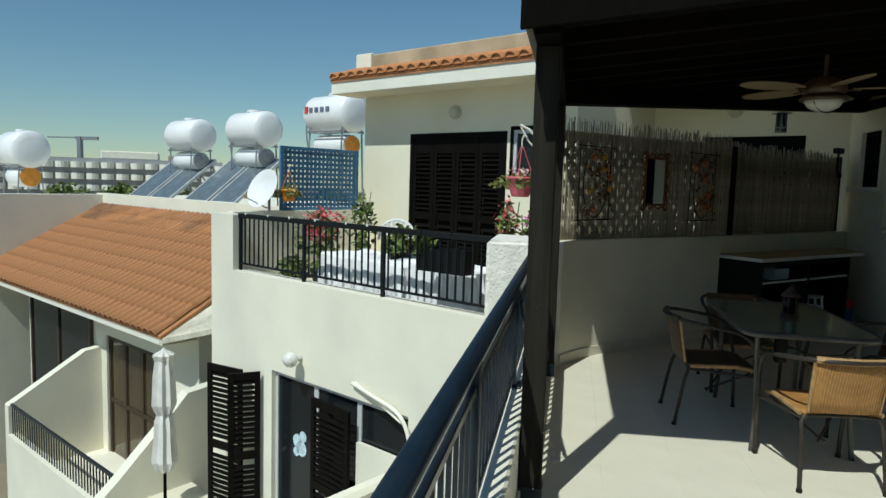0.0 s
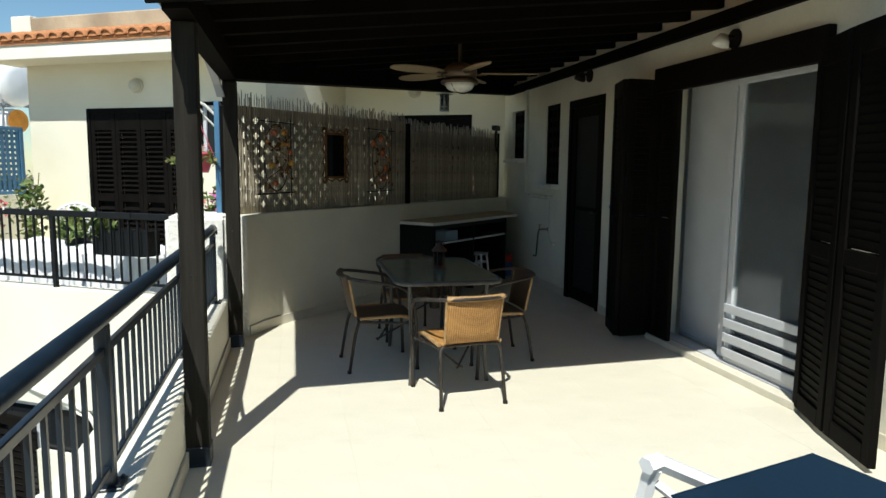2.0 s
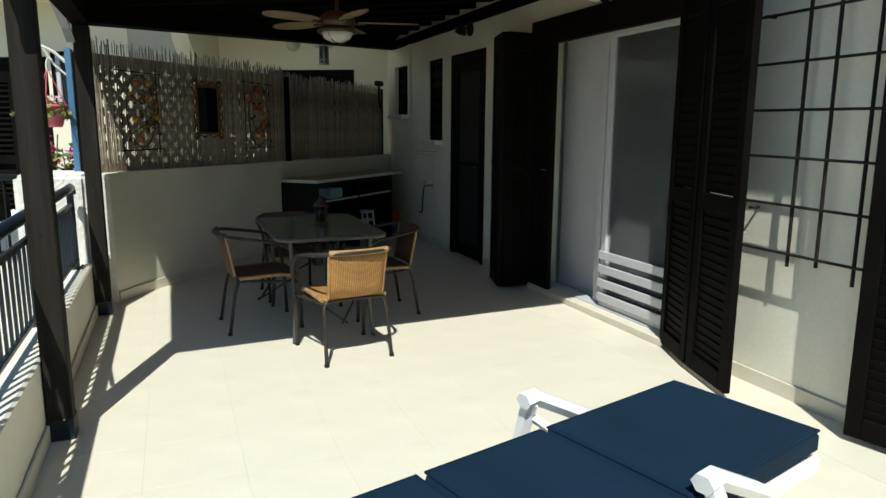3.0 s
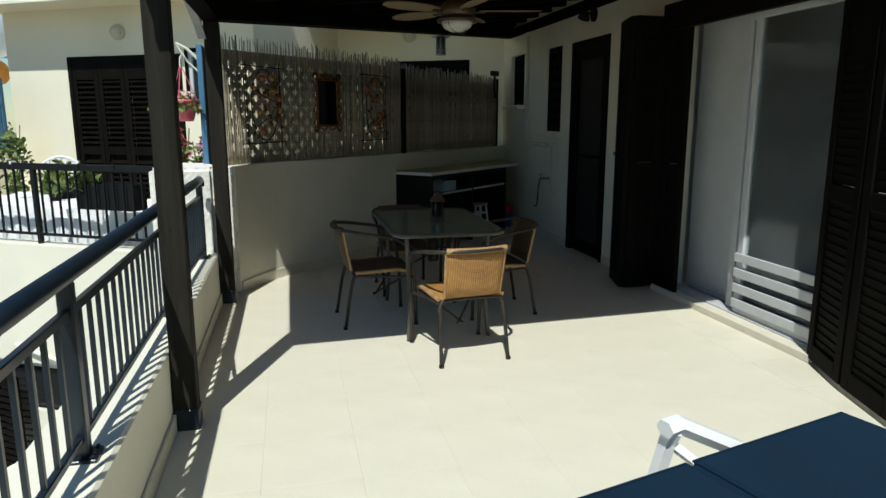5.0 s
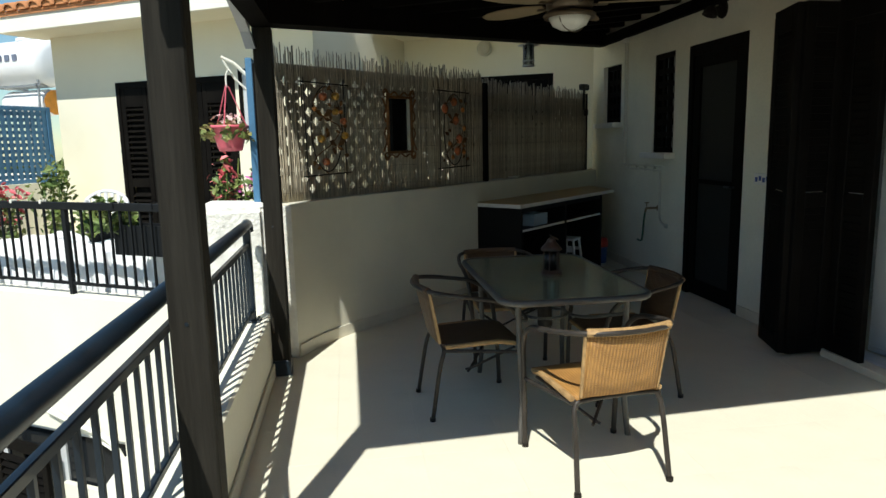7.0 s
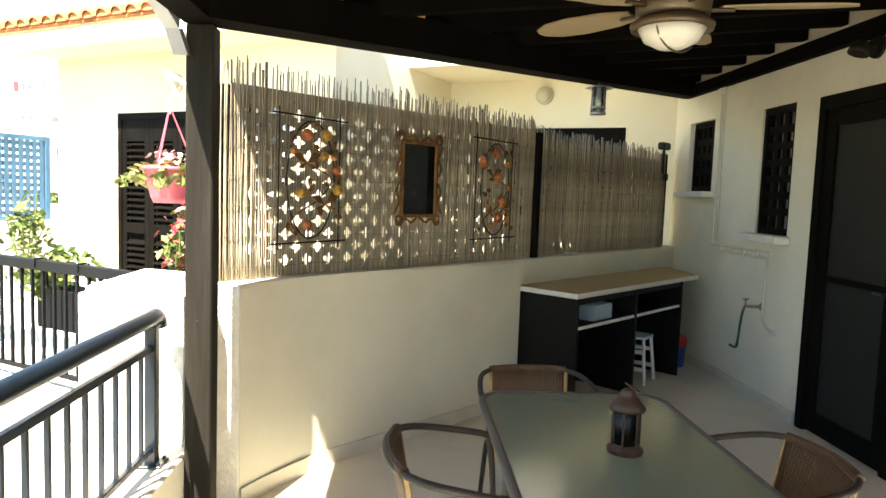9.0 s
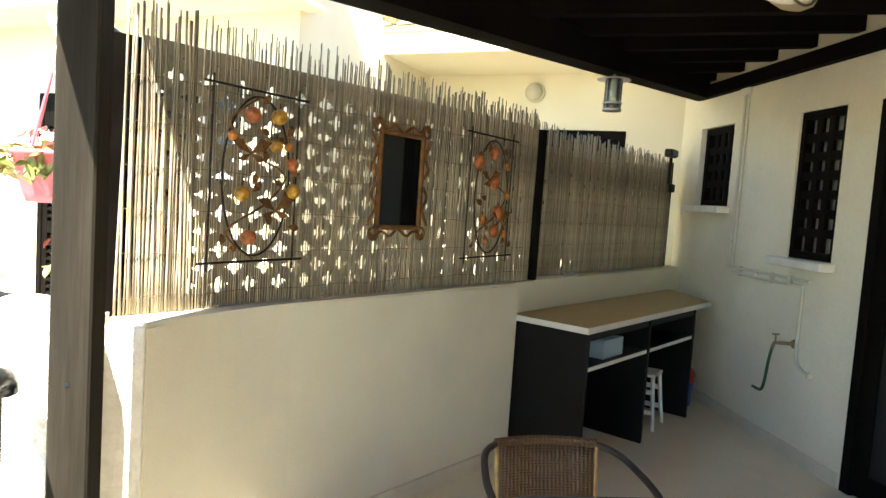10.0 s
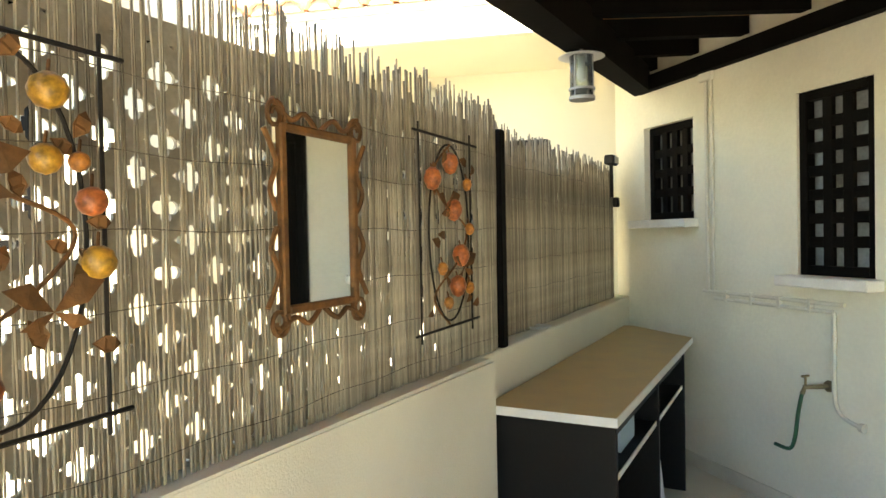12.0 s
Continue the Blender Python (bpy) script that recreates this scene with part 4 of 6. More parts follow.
part("arm", tube(bmesh.new(), curve_points([(0, 0, 0), (0.35, -0.04, -0.05), (0.75, -0.06, -0.13), (0.92, -0.06, -0.32), (0.95, -0.05, -0.62)], 6), 0.022, 8), FASCIA, t, smooth=True)
part("strut", tube(bmesh.new(), [(0.05, 0.0, 0.02), (0.8, -0.03, -0.24)], 0.014, 8), FASCIA, t)
nb_structure("floor_court", boxes((-5.4, -1.0, -2.2, 0.0, -3.25, -3.06)), TILE, "pale tiled floor of the court below", "floor")
t = thing("bucket", NB @ pose(-2.62, -0.75, -3.06), "bright yellow plastic bucket in the court below", "bucket")
part("body", lathe(bmesh.new(), [(0.0, 0.0), (0.13, 0.0), (0.17, 0.34), (0.18, 0.34), (0.18, 0.37), (0.16, 0.37), (0.125, 0.02), (0.0, 0.02)], 18), material("yellow plastic", (0.80, 0.42, 0.01), 0.4), t)
part("handle", tube(bmesh.new(), curve_points([(-0.17, 0, 0.34), (-0.12, 0.06, 0.48), (0, 0.08, 0.53), (0.12, 0.06, 0.48), (0.17, 0, 0.34)], 4), 0.006, 6), STEEL_WIRE, t)
t = thing("window_sticker", NB @ pose(-2.98, 0.076, -1.95), "pale blue and white sticker on the door glass", "sticker")
bm = bmesh.new()
for cx, cz, rr in ((0.08, 0.20, 0.09), (0.16, 0.12, 0.10), (0.19, 0.28, 0.07), (0.06, 0.06, 0.06)):
    lathe(bm, [(0.0, 0.0), (rr, 0.0), (rr, 0.002), (0.0, 0.002)], 12, (cx, 0, cz), Matrix.Rotation(radians(90), 4, "X"))
part("film", bm, material("pale blue film", (0.55, 0.70, 0.75), 0.5, vary=0.3, scale=14), t)
nb_structure("wall_court", boxes((-1.2, -1.0, -1.5, 0.0, -6.0, -1.55), bevel=0.05), WHITE_WALL, "white courtyard wall below the terrace", "wall")

# ---- the lower house with the tiled roof ----
tile_roof("roof_lower_house", -15.6, -6.27, 0.0, 3.0, -1.0, 0.60, "old terracotta tiled roof of the lower house", TERRACOTTA_OLD, 9, 0.16)
bm = bmesh.new()
slab(bm, [(-6.32, 0.0, -1.06), (-4.6, 1.0, -0.55), (-4.6, 3.0, 0.50), (-6.32, 3.0, 0.50)], (0, 0, -0.08))
nb_structure("roof_lower_verge", bm, material("weathered mortar verge", (0.60, 0.56, 0.44), 0.95, vary=0.3, scale=3, grain=20, bump=0.4), "weathered mortar roof verge", "roof")
bm = bmesh.new()
for r in ((-14.0, -9.72, 0.6, 0.8, -6, -1.15), (-9.72, -7.6, 0.6, 0.8, -1.66, -1.15), (-7.6, -6.4, 0.6, 0.8, -6, -1.15), (-6.4, -6.2, 0.6, 3.0, -6, -0.75), (-9.72, -7.6, 0.6, 0.8, -6, -4.05)):
    box(bm, *r)
nb_structure("wall_lower_house", bm, WHITE_WALL, "white rendered wall of the lower house", "wall")
bm = boxes((-16.0, -4.77, 3.0, 3.22, -6.0, 0.93), (-16.0, -15.6, -6.0, 3.0, -6.0, 0.90), (-26.0, -4.8, 3.22, 14.0, 0.35, 0.55), (-26.0, -16.0, -4.0, 3.22, 0.35, 0.55))
nb_structure("wall_flat_roof", bm, WHITE_WALL, "white parapet of the flat roof with the water heaters", "parapet")
t = tagged(thing("door_lower_house", NB @ pose(-9.72, 0.64, -4.05), "brown glazed balcony door", "door"), kind="structure")
BROWN = material("brown door frame", (0.055, 0.035, 0.02), 0.5, vary=0.2, scale=6)
part("door_frame", boxes((0, 0.08, 0, 0.07, 0, 2.39), (2.04, 2.12, 0, 0.07, 0, 2.39), (0.08, 2.04, 0, 0.07, 2.3, 2.39), (0.66, 0.76, 0, 0.07, 0, 2.3), (1.36, 1.46, 0, 0.07, 0, 2.3), (0.08, 2.04, 0, 0.07, 1.05, 1.12), bevel=0.004), BROWN, t)
for x0, x1 in ((0.08, 0.66), (0.76, 1.36), (1.46, 2.04)):
    part("pane", boxes((x0, x1, 0.03, 0.04, 0.0, 2.3)), material("tinted pane", (0.06, 0.042, 0.022), 0.1, vary=0.2, scale=2), t)
# dark sheets stand in for the deep shade of the covered balcony
t = tagged(thing("window_lower_house", NB @ pose(-13.7, 0.52, -4.05), "dark framed sheets painted for the shaded opening under the eave", "window"), kind="structure")
part("window_frame", boxes((0, 0.09, 0, 0.075, 0, 2.72), (3.3, 3.39, 0, 0.075, 0, 2.72), (0.09, 3.3, 0, 0.075, 2.62, 2.72), (1.65, 1.74, 0, 0.075, 0, 2.62), bevel=0.004), BROWN, t)
for x0, x1 in ((0.09, 1.65), (1.74, 3.3)):
    part("pane", boxes((x0, x1, 0.03, 0.04, 0.0, 2.62)), DARK_GLASS, t, "dark reflecting glass")
bm = bmesh.new()
for u, pts in ((-10.15, [(0.6, -1.95), (0.3, -1.98), (-1.05, -2.78), (-1.05, -6.0), (0.6, -6.0)]), (-5.55, [(0.6, -1.62), (-0.05, -1.68), (-0.45, -2.1), (-1.1, -2.72), (-1.9, -3.4), (-1.9, -6.0), (0.6, -6.0)])):
    slab(bm, [(u, v, z) for v, z in pts], (0.2, 0, 0))
box(bm, -9.95, -5.55, -1.08, -0.90, -6.0, -3.30)
box(bm, -9.95, -5.55, -0.90, 0.6, -4.2, -4.05)
nb_structure("wall_balcony", bm, WHITE_WALL, "white balcony walls with sloping tops", "wall")
t = thing("balcony_railing", NB @ pose(0, -1.0, -3.30), "black metal balcony railing of the lower house", "railing")
part("top_rail", boxes((-9.95, -5.56, -0.02, 0.02, 0.52, 0.57), bevel=0.003), RAIL, t)
for k in range(40):
    u = -9.9 + k * 0.1105
    part("baluster", boxes((u - 0.009, u + 0.009, -0.009, 0.009, 0.0, 0.52)), RAIL, t)
t = thing("parasol", NB @ pose(-4.95, -0.62, -6.0), "closed off-white parasol tied round its pole", "parasol")
part("pole", tube(bmesh.new(), [(0, 0, 0), (0.02, 0, 5.0)], 0.022, 10), DARK_WOOD, t)
bm = bmesh.new()
rings = []
for z, r in ((3.45, 0.09), (3.6, 0.16), (3.9, 0.13), (4.15, 0.12), (4.25, 0.085), (4.4, 0.15), (4.8, 0.13), (5.0, 0.10), (5.08, 0.13), (5.14, 0.04), (5.18, 0.0)):
    rings.append([bm.verts.new(((r + 0.03 * math.cos(k * 2.5) * (r > 0.05)) * math.cos(k * 0.3142) + 0.02, (r + 0.03 * math.cos(k * 2.5) * (r > 0.05)) * math.sin(k * 0.3142), z)) for k in range(20)])
for a, b in zip(rings, rings[1:]):
    for k in range(20):
        bm.faces.new((a[k], a[(k + 1) % 20], b[(k + 1) % 20], b[k]))
part("canopy", bm, material("off-white parasol cloth", (0.66, 0.64, 0.60), 0.9, vary=0.12, scale=5), t)

# ---- solar water heaters on the flat roof ----
TANK = material("white enamel tank", (0.80, 0.80, 0.80), 0.35, vary=0.05, scale=3)
# the collectors' reflection is put into this lighter grey base
PANEL = material("collector glass with reflection painted in", (0.13, 0.16, 0.18), 0.12, vary=0.2, scale=4)
ORANGE_CAP = material("orange tank end", (0.72, 0.28, 0.03), 0.5, vary=0.2, scale=8)
STEEL = material("galvanised steel", (0.32, 0.33, 0.34), 0.45, metal=0.6, vary=0.2, scale=10)


def drum(r, length, z, seg=24):
    bm = bmesh.new()
    prof = [(0.0, -length / 2), (r * 0.6, -length / 2 + 0.01), (r * 0.9, -length / 2 + 0.05), (r, -length / 2 + 0.13), (r, length / 2 - 0.13), (r * 0.9, length / 2 - 0.05), (r * 0.6, length / 2 - 0.01), (0.0, length / 2)]
    lathe(bm, prof, seg, (0, 0, z), Matrix.Rotation(radians(90), 4, "Y"))
    return bm


def water_heater(place, yaw, label, r=0.36, length=1.22, orange=False, base=-1.0):
    t = thing("water_heater", Matrix.Translation(place) @ pose(0, 0, 0, 0, 0, yaw), label, "water heater", "solar water heaters")
    part("tank", drum(r, length, 0.0), TANK, t, "white enamel cold water tank", smooth=True)
    lower = part("boiler", drum(r * 0.56, length * 0.8, -r - 0.26), TANK, t, smooth=True)
    part("end_cap", lathe(bmesh.new(), [(0.0, -0.02), (r * 0.5, -0.02), (r * 0.52, 0.0), (0.0, 0.012)], 20, (length * 0.4, 0, -r - 0.26), Matrix.Rotation(radians(90), 4, "Y")), ORANGE_CAP if orange else STEEL, lower)
    part("lid", lathe(bmesh.new(), [(0.16, 0.0), (0.16, 0.05), (0.12, 0.07), (0.0, 0.075)], 18, (0, 0, r - 0.02)), TANK, t)
    for x in (-length * 0.38, length * 0.38):
        for y in (-0.28, 0.28):
            part("stand_leg", tube(bmesh.new(), [(x, y, -r * 0.7), (x, y * 1.3, base)], 0.022, 6), STEEL, t)
        part("cradle", boxes((x - 0.02, x + 0.02, -0.34, 0.34, -r * 0.98, -r * 0.88)), STEEL, t)
    part("cross_bar", boxes((-length * 0.45, length * 0.45, -0.32, -0.28, -r * 0.98, -r * 0.9)), STEEL, t)
    part("pipe", tube(bmesh.new(), curve_points([(-length * 0.5, 0, -0.05), (-length * 0.62, -0.1, -0.2), (-length * 0.58, -0.1, -0.7), (-length * 0.42, -0.1, -0.9)], 5), 0.02, 6), STEEL, t)
    return t


water_heater((-10.65, 17.64, 2.62), -30, "white solar water tank on a steel stand above a boiler", 0.45, 1.54, base=-2.07)
water_heater((-7.91, 16.08, 2.70), -30, "white solar water tank on a steel stand above a boiler", 0.45, 1.46, base=-2.15)
t = water_heater((-5.1, 14.4, 2.94), -30, "white solar water tank with a boiler that has an orange end", 0.42, 1.45, True, base=-2.39)
part("mark", boxes((-0.56, -0.45, -0.432, -0.420, 0.0, 0.16)), material("red mark", (0.55, 0.05, 0.05), 0.5), t, "red logo shape")
MARK_GREY = material("grey-blue mark", (0.14, 0.16, 0.22), 0.5)
for k in range(4):
    part("mark", boxes((-0.40 + k * 0.19, -0.29 + k * 0.19, -0.432, -0.420, 0.02, 0.13)), MARK_GREY, t, "dark logo bar")
water_heater((-16.2, 17.6, 2.12), -30, "white solar water tank with a boiler that has an orange end", 0.55, 1.7, True, base=-1.57)


def collector(m, label):
    t = thing("solar_collector", m, label, "solar panel", "solar collectors")
    part("glass", boxes((0.04, 0.86, 0.04, 1.86, 0.05, 0.058)), PANEL, t)
    part("frame", boxes((0, 0.04, 0, 1.9, 0, 0.07), (0.86, 0.9, 0, 1.9, 0, 0.07), (0.04, 0.86, 0, 0.04, 0, 0.07), (0.04, 0.86, 1.86, 1.9, 0, 0.07)), ALU, t)
    for x in (0.1, 0.8):
        part("strut", boxes((x, x + 0.04, 1.7, 1.74, -1.0, 0.0)), STEEL, t)


for x, y, z in ((-12.2, 17.0, 0.80), (-11.27, 16.63, 0.80), (-9.39, 15.28, 0.82), (-8.46, 14.91, 0.82)):
    collector(Matrix.Translation((x, y, z)) @ pose(0, 0, 0, 0, 0, -22) @ pose(0, 0, 0, 36), "tilted dark glass solar collector in an aluminium frame")
t = thing("satellite_dish", NB @ pose(-4.67, 0.81, 1.02), "white satellite dish on a bracket at the parapet corner", "dish")
d = part("dish", lathe(bmesh.new(), [(0.0, 0.0), (0.12, 0.010), (0.22, 0.036), (0.30, 0.075), (0.304, 0.075), (0.22, 0.024), (0.0, -0.012)], 28, (0.0, 0, 0.0), Matrix.Translation((0, 0, 0.30)) @ Matrix.Rotation(radians(66), 4, "X")), TANK, t, smooth=True)
d.matrix_basis = pose(0, 0, 0, 0, 0, 4)
part("mast", tube(bmesh.new(), [(0, 0.06, -0.005), (0, 0.06, 0.34)], 0.02, 8), STEEL, t)
part("feed_arm", tube(bmesh.new(), [(0, 0.02, 0.04), (0.0, -0.34, 0.20)], 0.010, 6), STEEL, t)
part("feed_horn", lathe(bmesh.new(), [(0.0, 0.0), (0.025, 0.0), (0.03, 0.06), (0.0, 0.07)], 10, (0.0, -0.34, 0.18)), PARAPET_TAN, t)

# ---- far distance ----
def hotel():
    t = thing("hotel_building", pose(-112, 128, -6, 0, 0, 32), "long white hotel with rows of rounded balconies", "building")
    # the shade on the white wall behind the balconies is painted as grey
    part("body", boxes((-30, 36, 0, 12, 0, 10.6)), material("hotel wall with shade painted in", (0.30, 0.30, 0.31), 0.9, vary=0.1, scale=0.3), t)
    part("roof_house", boxes((10, 22, 2, 10, 10.6, 12.4), bevel=0.2), WHITE_WALL, t)
    part("roof_house", boxes((24, 33, 2, 10, 10.6, 11.8), bevel=0.2), PARAPET_TAN, t)
    for j in range(4):
        for i in range(22):
            x = -29 + i * 3.0
            bm = bmesh.new()
            pts = [(x + 0.15, 0.0)] + [(x + 1.5 - 1.3 * math.cos(a), -1.5 * math.sin(a)) for a in (k * math.pi / 6 for k in range(7))] + [(x + 2.85, 0.0)]
            prism(bm, pts, 0.9 + j * 2.5, 2.2 + j * 2.5)
            part("balcony", bm, FASCIA, t)


hotel()
t = thing("tower_crane", pose(-118, 145, -6), "thin grey tower crane on the skyline", "crane")
part("mast", boxes((-0.5, 0.5, -0.5, 0.5, 0, 16)), STEEL, t)
part("jib", boxes((-1.0, 5.0, -0.3, 0.3, 15.2, 16.0)), STEEL, t)
part("far_jib", boxes((-9.0, -1.0, -0.12, 0.12, 15.6, 15.9)), STEEL, t)
for k in range(9):
    th = thing("tree", Matrix.Translation((-66 + k * 5.2, 78 + k * 2.6 + 2 * math.sin(k * 2.1), -6)), "dark green rounded tree in front of the hotel", "tree", "trees by the hotel")
    part("trunk", tube(bmesh.new(), [(0, 0, 0), (0.1, 0, 2.0), (0, 0.1, 3.6)], [0.22, 0.16, 0.08], 8), BROWN, th)
    ob = part("crown", foliage(420, 2.9, 2.9, 1.7, 0.42, k, 0.4), GREEN, th)
    ob.location.z = 4.6

# black flower box hooked on the neighbour's railing
t = thing("planter_box", NB @ pose(-0.70, 0.24, 0.60) @ Matrix.Diagonal((0.66, 1, 1, 1)), "black flower box with trailing leaves hooked on the railing", "flower box")
part("box", boxes((-0.46, 0.46, -0.09, 0.09, 0.0, 0.02), (-0.46, 0.46, -0.09, -0.075, 0.02, 0.24), (-0.46, 0.46, 0.075, 0.09, 0.02, 0.24), (-0.46, -0.445, -0.075, 0.075, 0.02, 0.24), (0.445, 0.46, -0.075, 0.075, 0.02, 0.24)), NB_RAIL, t)
part("soil", boxes((-0.445, 0.445, -0.075, 0.075, 0.02, 0.20)), SOIL, t)
for x in (-0.3, 0.3):
    part("hook", tube(bmesh.new(), [(x, -0.085, 0.1), (x, -0.10, 0.425), (x, -0.14, 0.428), (x, -0.17, 0.425), (x, -0.17, 0.38)], 0.006, 6), NB_RAIL, t)
f = part("leaves", foliage(90, 0.25, 0.12, 0.09, 0.05, 11, 0.06), GREEN, t)
f.matrix_basis = pose(-0.40, 0.0, 0.28)


# ---- lattice fence and reed screens on the diagonal parapet ----
FENCE = material("grey-brown lattice board", (0.36, 0.32, 0.245), 0.85, vary=0.3, scale=5, grain=60, bump=0.3)
REED = material("weathered reed", (0.41, 0.35, 0.25), 0.85, vary=0.45, scale=7, grain=60, stretch=(1, 1, 0.3), spread=0.34, bump=0.3, second=(0.26, 0.235, 0.19), stain=0.2)
TWINE = material("binding wire", (0.14, 0.115, 0.08), 0.7, vary=0.3, scale=30)
RUST = material("rusted iron", (0.16, 0.075, 0.024), 0.75, metal=0.2, vary=0.4, scale=20, grain=90, bump=0.3, second=(0.26, 0.11, 0.03), stain=0.2)
BLACK_IRON = material("black iron", (0.022, 0.018, 0.014), 0.6, metal=0.2, vary=0.3, scale=20)


def lattice_sheet(s0, s1, z0, z1, off, thick):
    """A sheet pierced by staggered four-lobed holes, with a plain band along its top."""
    bm = bmesh.new()
    pw, ph = 0.0672, 0.1355
    n = 24
    first, last = math.ceil((s0 - 0.302) / pw + 0.5), math.floor((s1 - 0.302) / pw - 0.5)
    ends = [(s0, 0.302 + (first - 0.5) * pw), (0.302 + (last + 0.5) * pw, s1)]
    for sa, sb in ends:
        bm.faces.new([bm.verts.new(diag(q, off, z)) for q, z in ((sa, z0), (sb, z0), (sb, z1), (sa, z1))])
    for c in range(first, last + 1):
        ca = 0.302 + c * pw
        for r in range(-3, 8):
            cz = 1.259 + r * ph + (0.5 * ph if c % 2 else 0.0)
            lo, hi = max(cz - ph / 2, z0), min(cz + ph / 2, z1)
            if hi - lo < 0.004:
                continue
            if cz - 0.034 < z0 or cz + 0.10 > z1:
                q = [diag(a, off, z) for a, z in ((ca - pw / 2, lo), (ca + pw / 2, lo), (ca + pw / 2, hi), (ca - pw / 2, hi))]
                bm.faces.new([bm.verts.new(p) for p in q])
                continue
            top, low = hi - cz, cz - lo
            inner, outer = [], []
            for k in range(n):
                a = 2 * math.pi * k / n
                r_in = 0.0185 + 0.0145 * abs(math.cos(2 * a)) ** 0.8
                inner.append(bm.verts.new(diag(ca + r_in * math.cos(a), off, cz + r_in * math.sin(a))))
                f = 1 / max(abs(math.cos(a)) / (pw / 2), math.sin(a) / top, -math.sin(a) / low)
                outer.append(bm.verts.new(diag(ca + f * math.cos(a), off, cz + f * math.sin(a))))
            for k in range(n):
                j = (k + 1) % n
                bm.faces.new((inner[k], inner[j], outer[j], outer[k]))
    ret = bmesh.ops.extrude_face_region(bm, geom=list(bm.faces))
    vs = [e for e in ret["geom"] if isinstance(e, bmesh.types.BMVert)]
    bmesh.ops.translate(bm, vec=-DN * thick, verts=vs)
    return bm


t = thing("lattice_fence", pose(0, 0, 0), "dark lattice fence with small four-lobed holes on the parapet", "fence")
part("lattice_panel", lattice_sheet(-0.02, 2.42, PARAPET + 0.001, 1.985, -0.085, 0.008), FENCE, t)
part("lattice_panel", lattice_sheet(2.48, 4.78, PARAPET + 0.001, 1.90, -0.155, 0.008), FENCE, t)
for s, off, w in ((-0.085, -0.08, 0.055), (2.45, -0.045, 0.025), (4.80, -0.16, 0.03)):
    bm = bmesh.new()
    box(bm, s - w, s + w, -off - 0.02, -off + 0.03, PARAPET - 0.002, 1.97, bevel=0.004, m=DIAG_M)
    part("fence_post", bm, SHUTTER, t, "black square post")
bm = bmesh.new()
box(bm, 0.0, 2.38, 0.094, 0.12, 1.905, 1.975, bevel=0.003, m=DIAG_M)
part("fence_rail", bm, SHUTTER, t)
bm = bmesh.new()
box(bm, 2.44, 4.78, 0.164, 0.19, 1.83, 1.90, bevel=0.003, m=DIAG_M)
part("fence_rail", bm, SHUTTER, t)


def reed_screen(s0, s1, off, label, seed, openness, z_top):
    t = thing("reed_screen", pose(0, 0, 0), label, "screen", "reed screens")
    rng = random.Random(seed)
    # a few cane shapes, shared: some plain, some broken or leaning
    shapes = []
    for k in range(14):
        bm = bmesh.new()
        n = 10
        pts, rad = [], []
        ph, amp = rng.uniform(0, 6.28), rng.uniform(0.0008, 0.0035)
        h = rng.uniform(0.92, 1.0)
        for i in range(n):
            z = h * i / (n - 1)
            pts.append((amp * math.sin(ph + 5 * z), 0.5 * amp * math.cos(ph + 4 * z), z))
            rad.append(0.0046 * (1.0 - 0.22 * i / (n - 1)) * (1.12 if i % 3 == k % 3 else 1.0))
        tube(bm, pts, rad, 5)
        me = bpy.data.meshes.new("cane")
        bm.to_mesh(me)
        bm.free()
        me.shade_smooth()
        me.materials.append(REED)
        shapes.append(me)
    s, count = s0, 0
    while s < s1 and count < 300:
        ob = new("cane", rng.choice(shapes))
        ob.parent = t
        gap = openness(s)
        wave = 0.012 * math.sin(s * 5.0 + seed) + 0.008 * math.sin(s * 11)
        top = z_top(s) + (rng.uniform(-0.085, -0.04) if rng.random() < 0.10 else rng.uniform(-0.028, 0.012))
        wide = rng.uniform(0.72, 1.15) * (0.66 if gap > 1.0 else (0.82 if gap > 0.6 else 1.0))
        lean = rng.gauss(0, 0.010) + (rng.uniform(-0.05, 0.05) if rng.random() < 0.08 else 0.0)
        ob.matrix_basis = Matrix.Translation(diag(s, off + wave * 0.5 + rng.uniform(-0.004, 0.004), PARAPET + 0.003)) @ Matrix.Rotation(lean, 4, DN) @ Matrix.Diagonal((wide, wide, (top - PARAPET) / 0.96, 1))
        s += 0.0083 * (0.92 + rng.random() ** 2 * gap * 0.62)
        count += 1
    for k in range(6):
        z = PARAPET + 0.06 + k * 0.148
        n = int((s1 - s0) / 0.06)
        pts = [diag(s0 + (s1 - s0) * i / n, off + 0.008 + 0.006 * math.sin((s0 + (s1 - s0) * i / n) * 5.0 + seed), z + 0.004 * math.sin(i * 0.9 + k)) for i in range(n + 1)]
        part("binding_wire", tube(bmesh.new(), pts, 0.0011, 4), TWINE, t)
    return t


reed_screen(-0.10, 2.385, -0.045, "weathered grey-tan reed screen tied in front of the lattice", 3, lambda s: 0.2 if s < 0.17 else (1.1 if s < 0.85 else (0.7 if s < 1.35 else 0.35)), lambda s: 2.072 - 0.012 * s)
reed_screen(2.45, 4.70, -0.115, "tightly tied tan reed screen over the worktop", 4, lambda s: 0.12, lambda s: 2.0 - 0.01 * (s - 2.45))


# ---- iron ornaments and mirror on the screen ----
def on_screen(s, z, off=-0.012):
    """Local x along the screen, y away from the viewer, z up."""
    return Matrix.Translation(diag(s, off, z)) @ Matrix.Rotation(DIAG, 4, "Z")


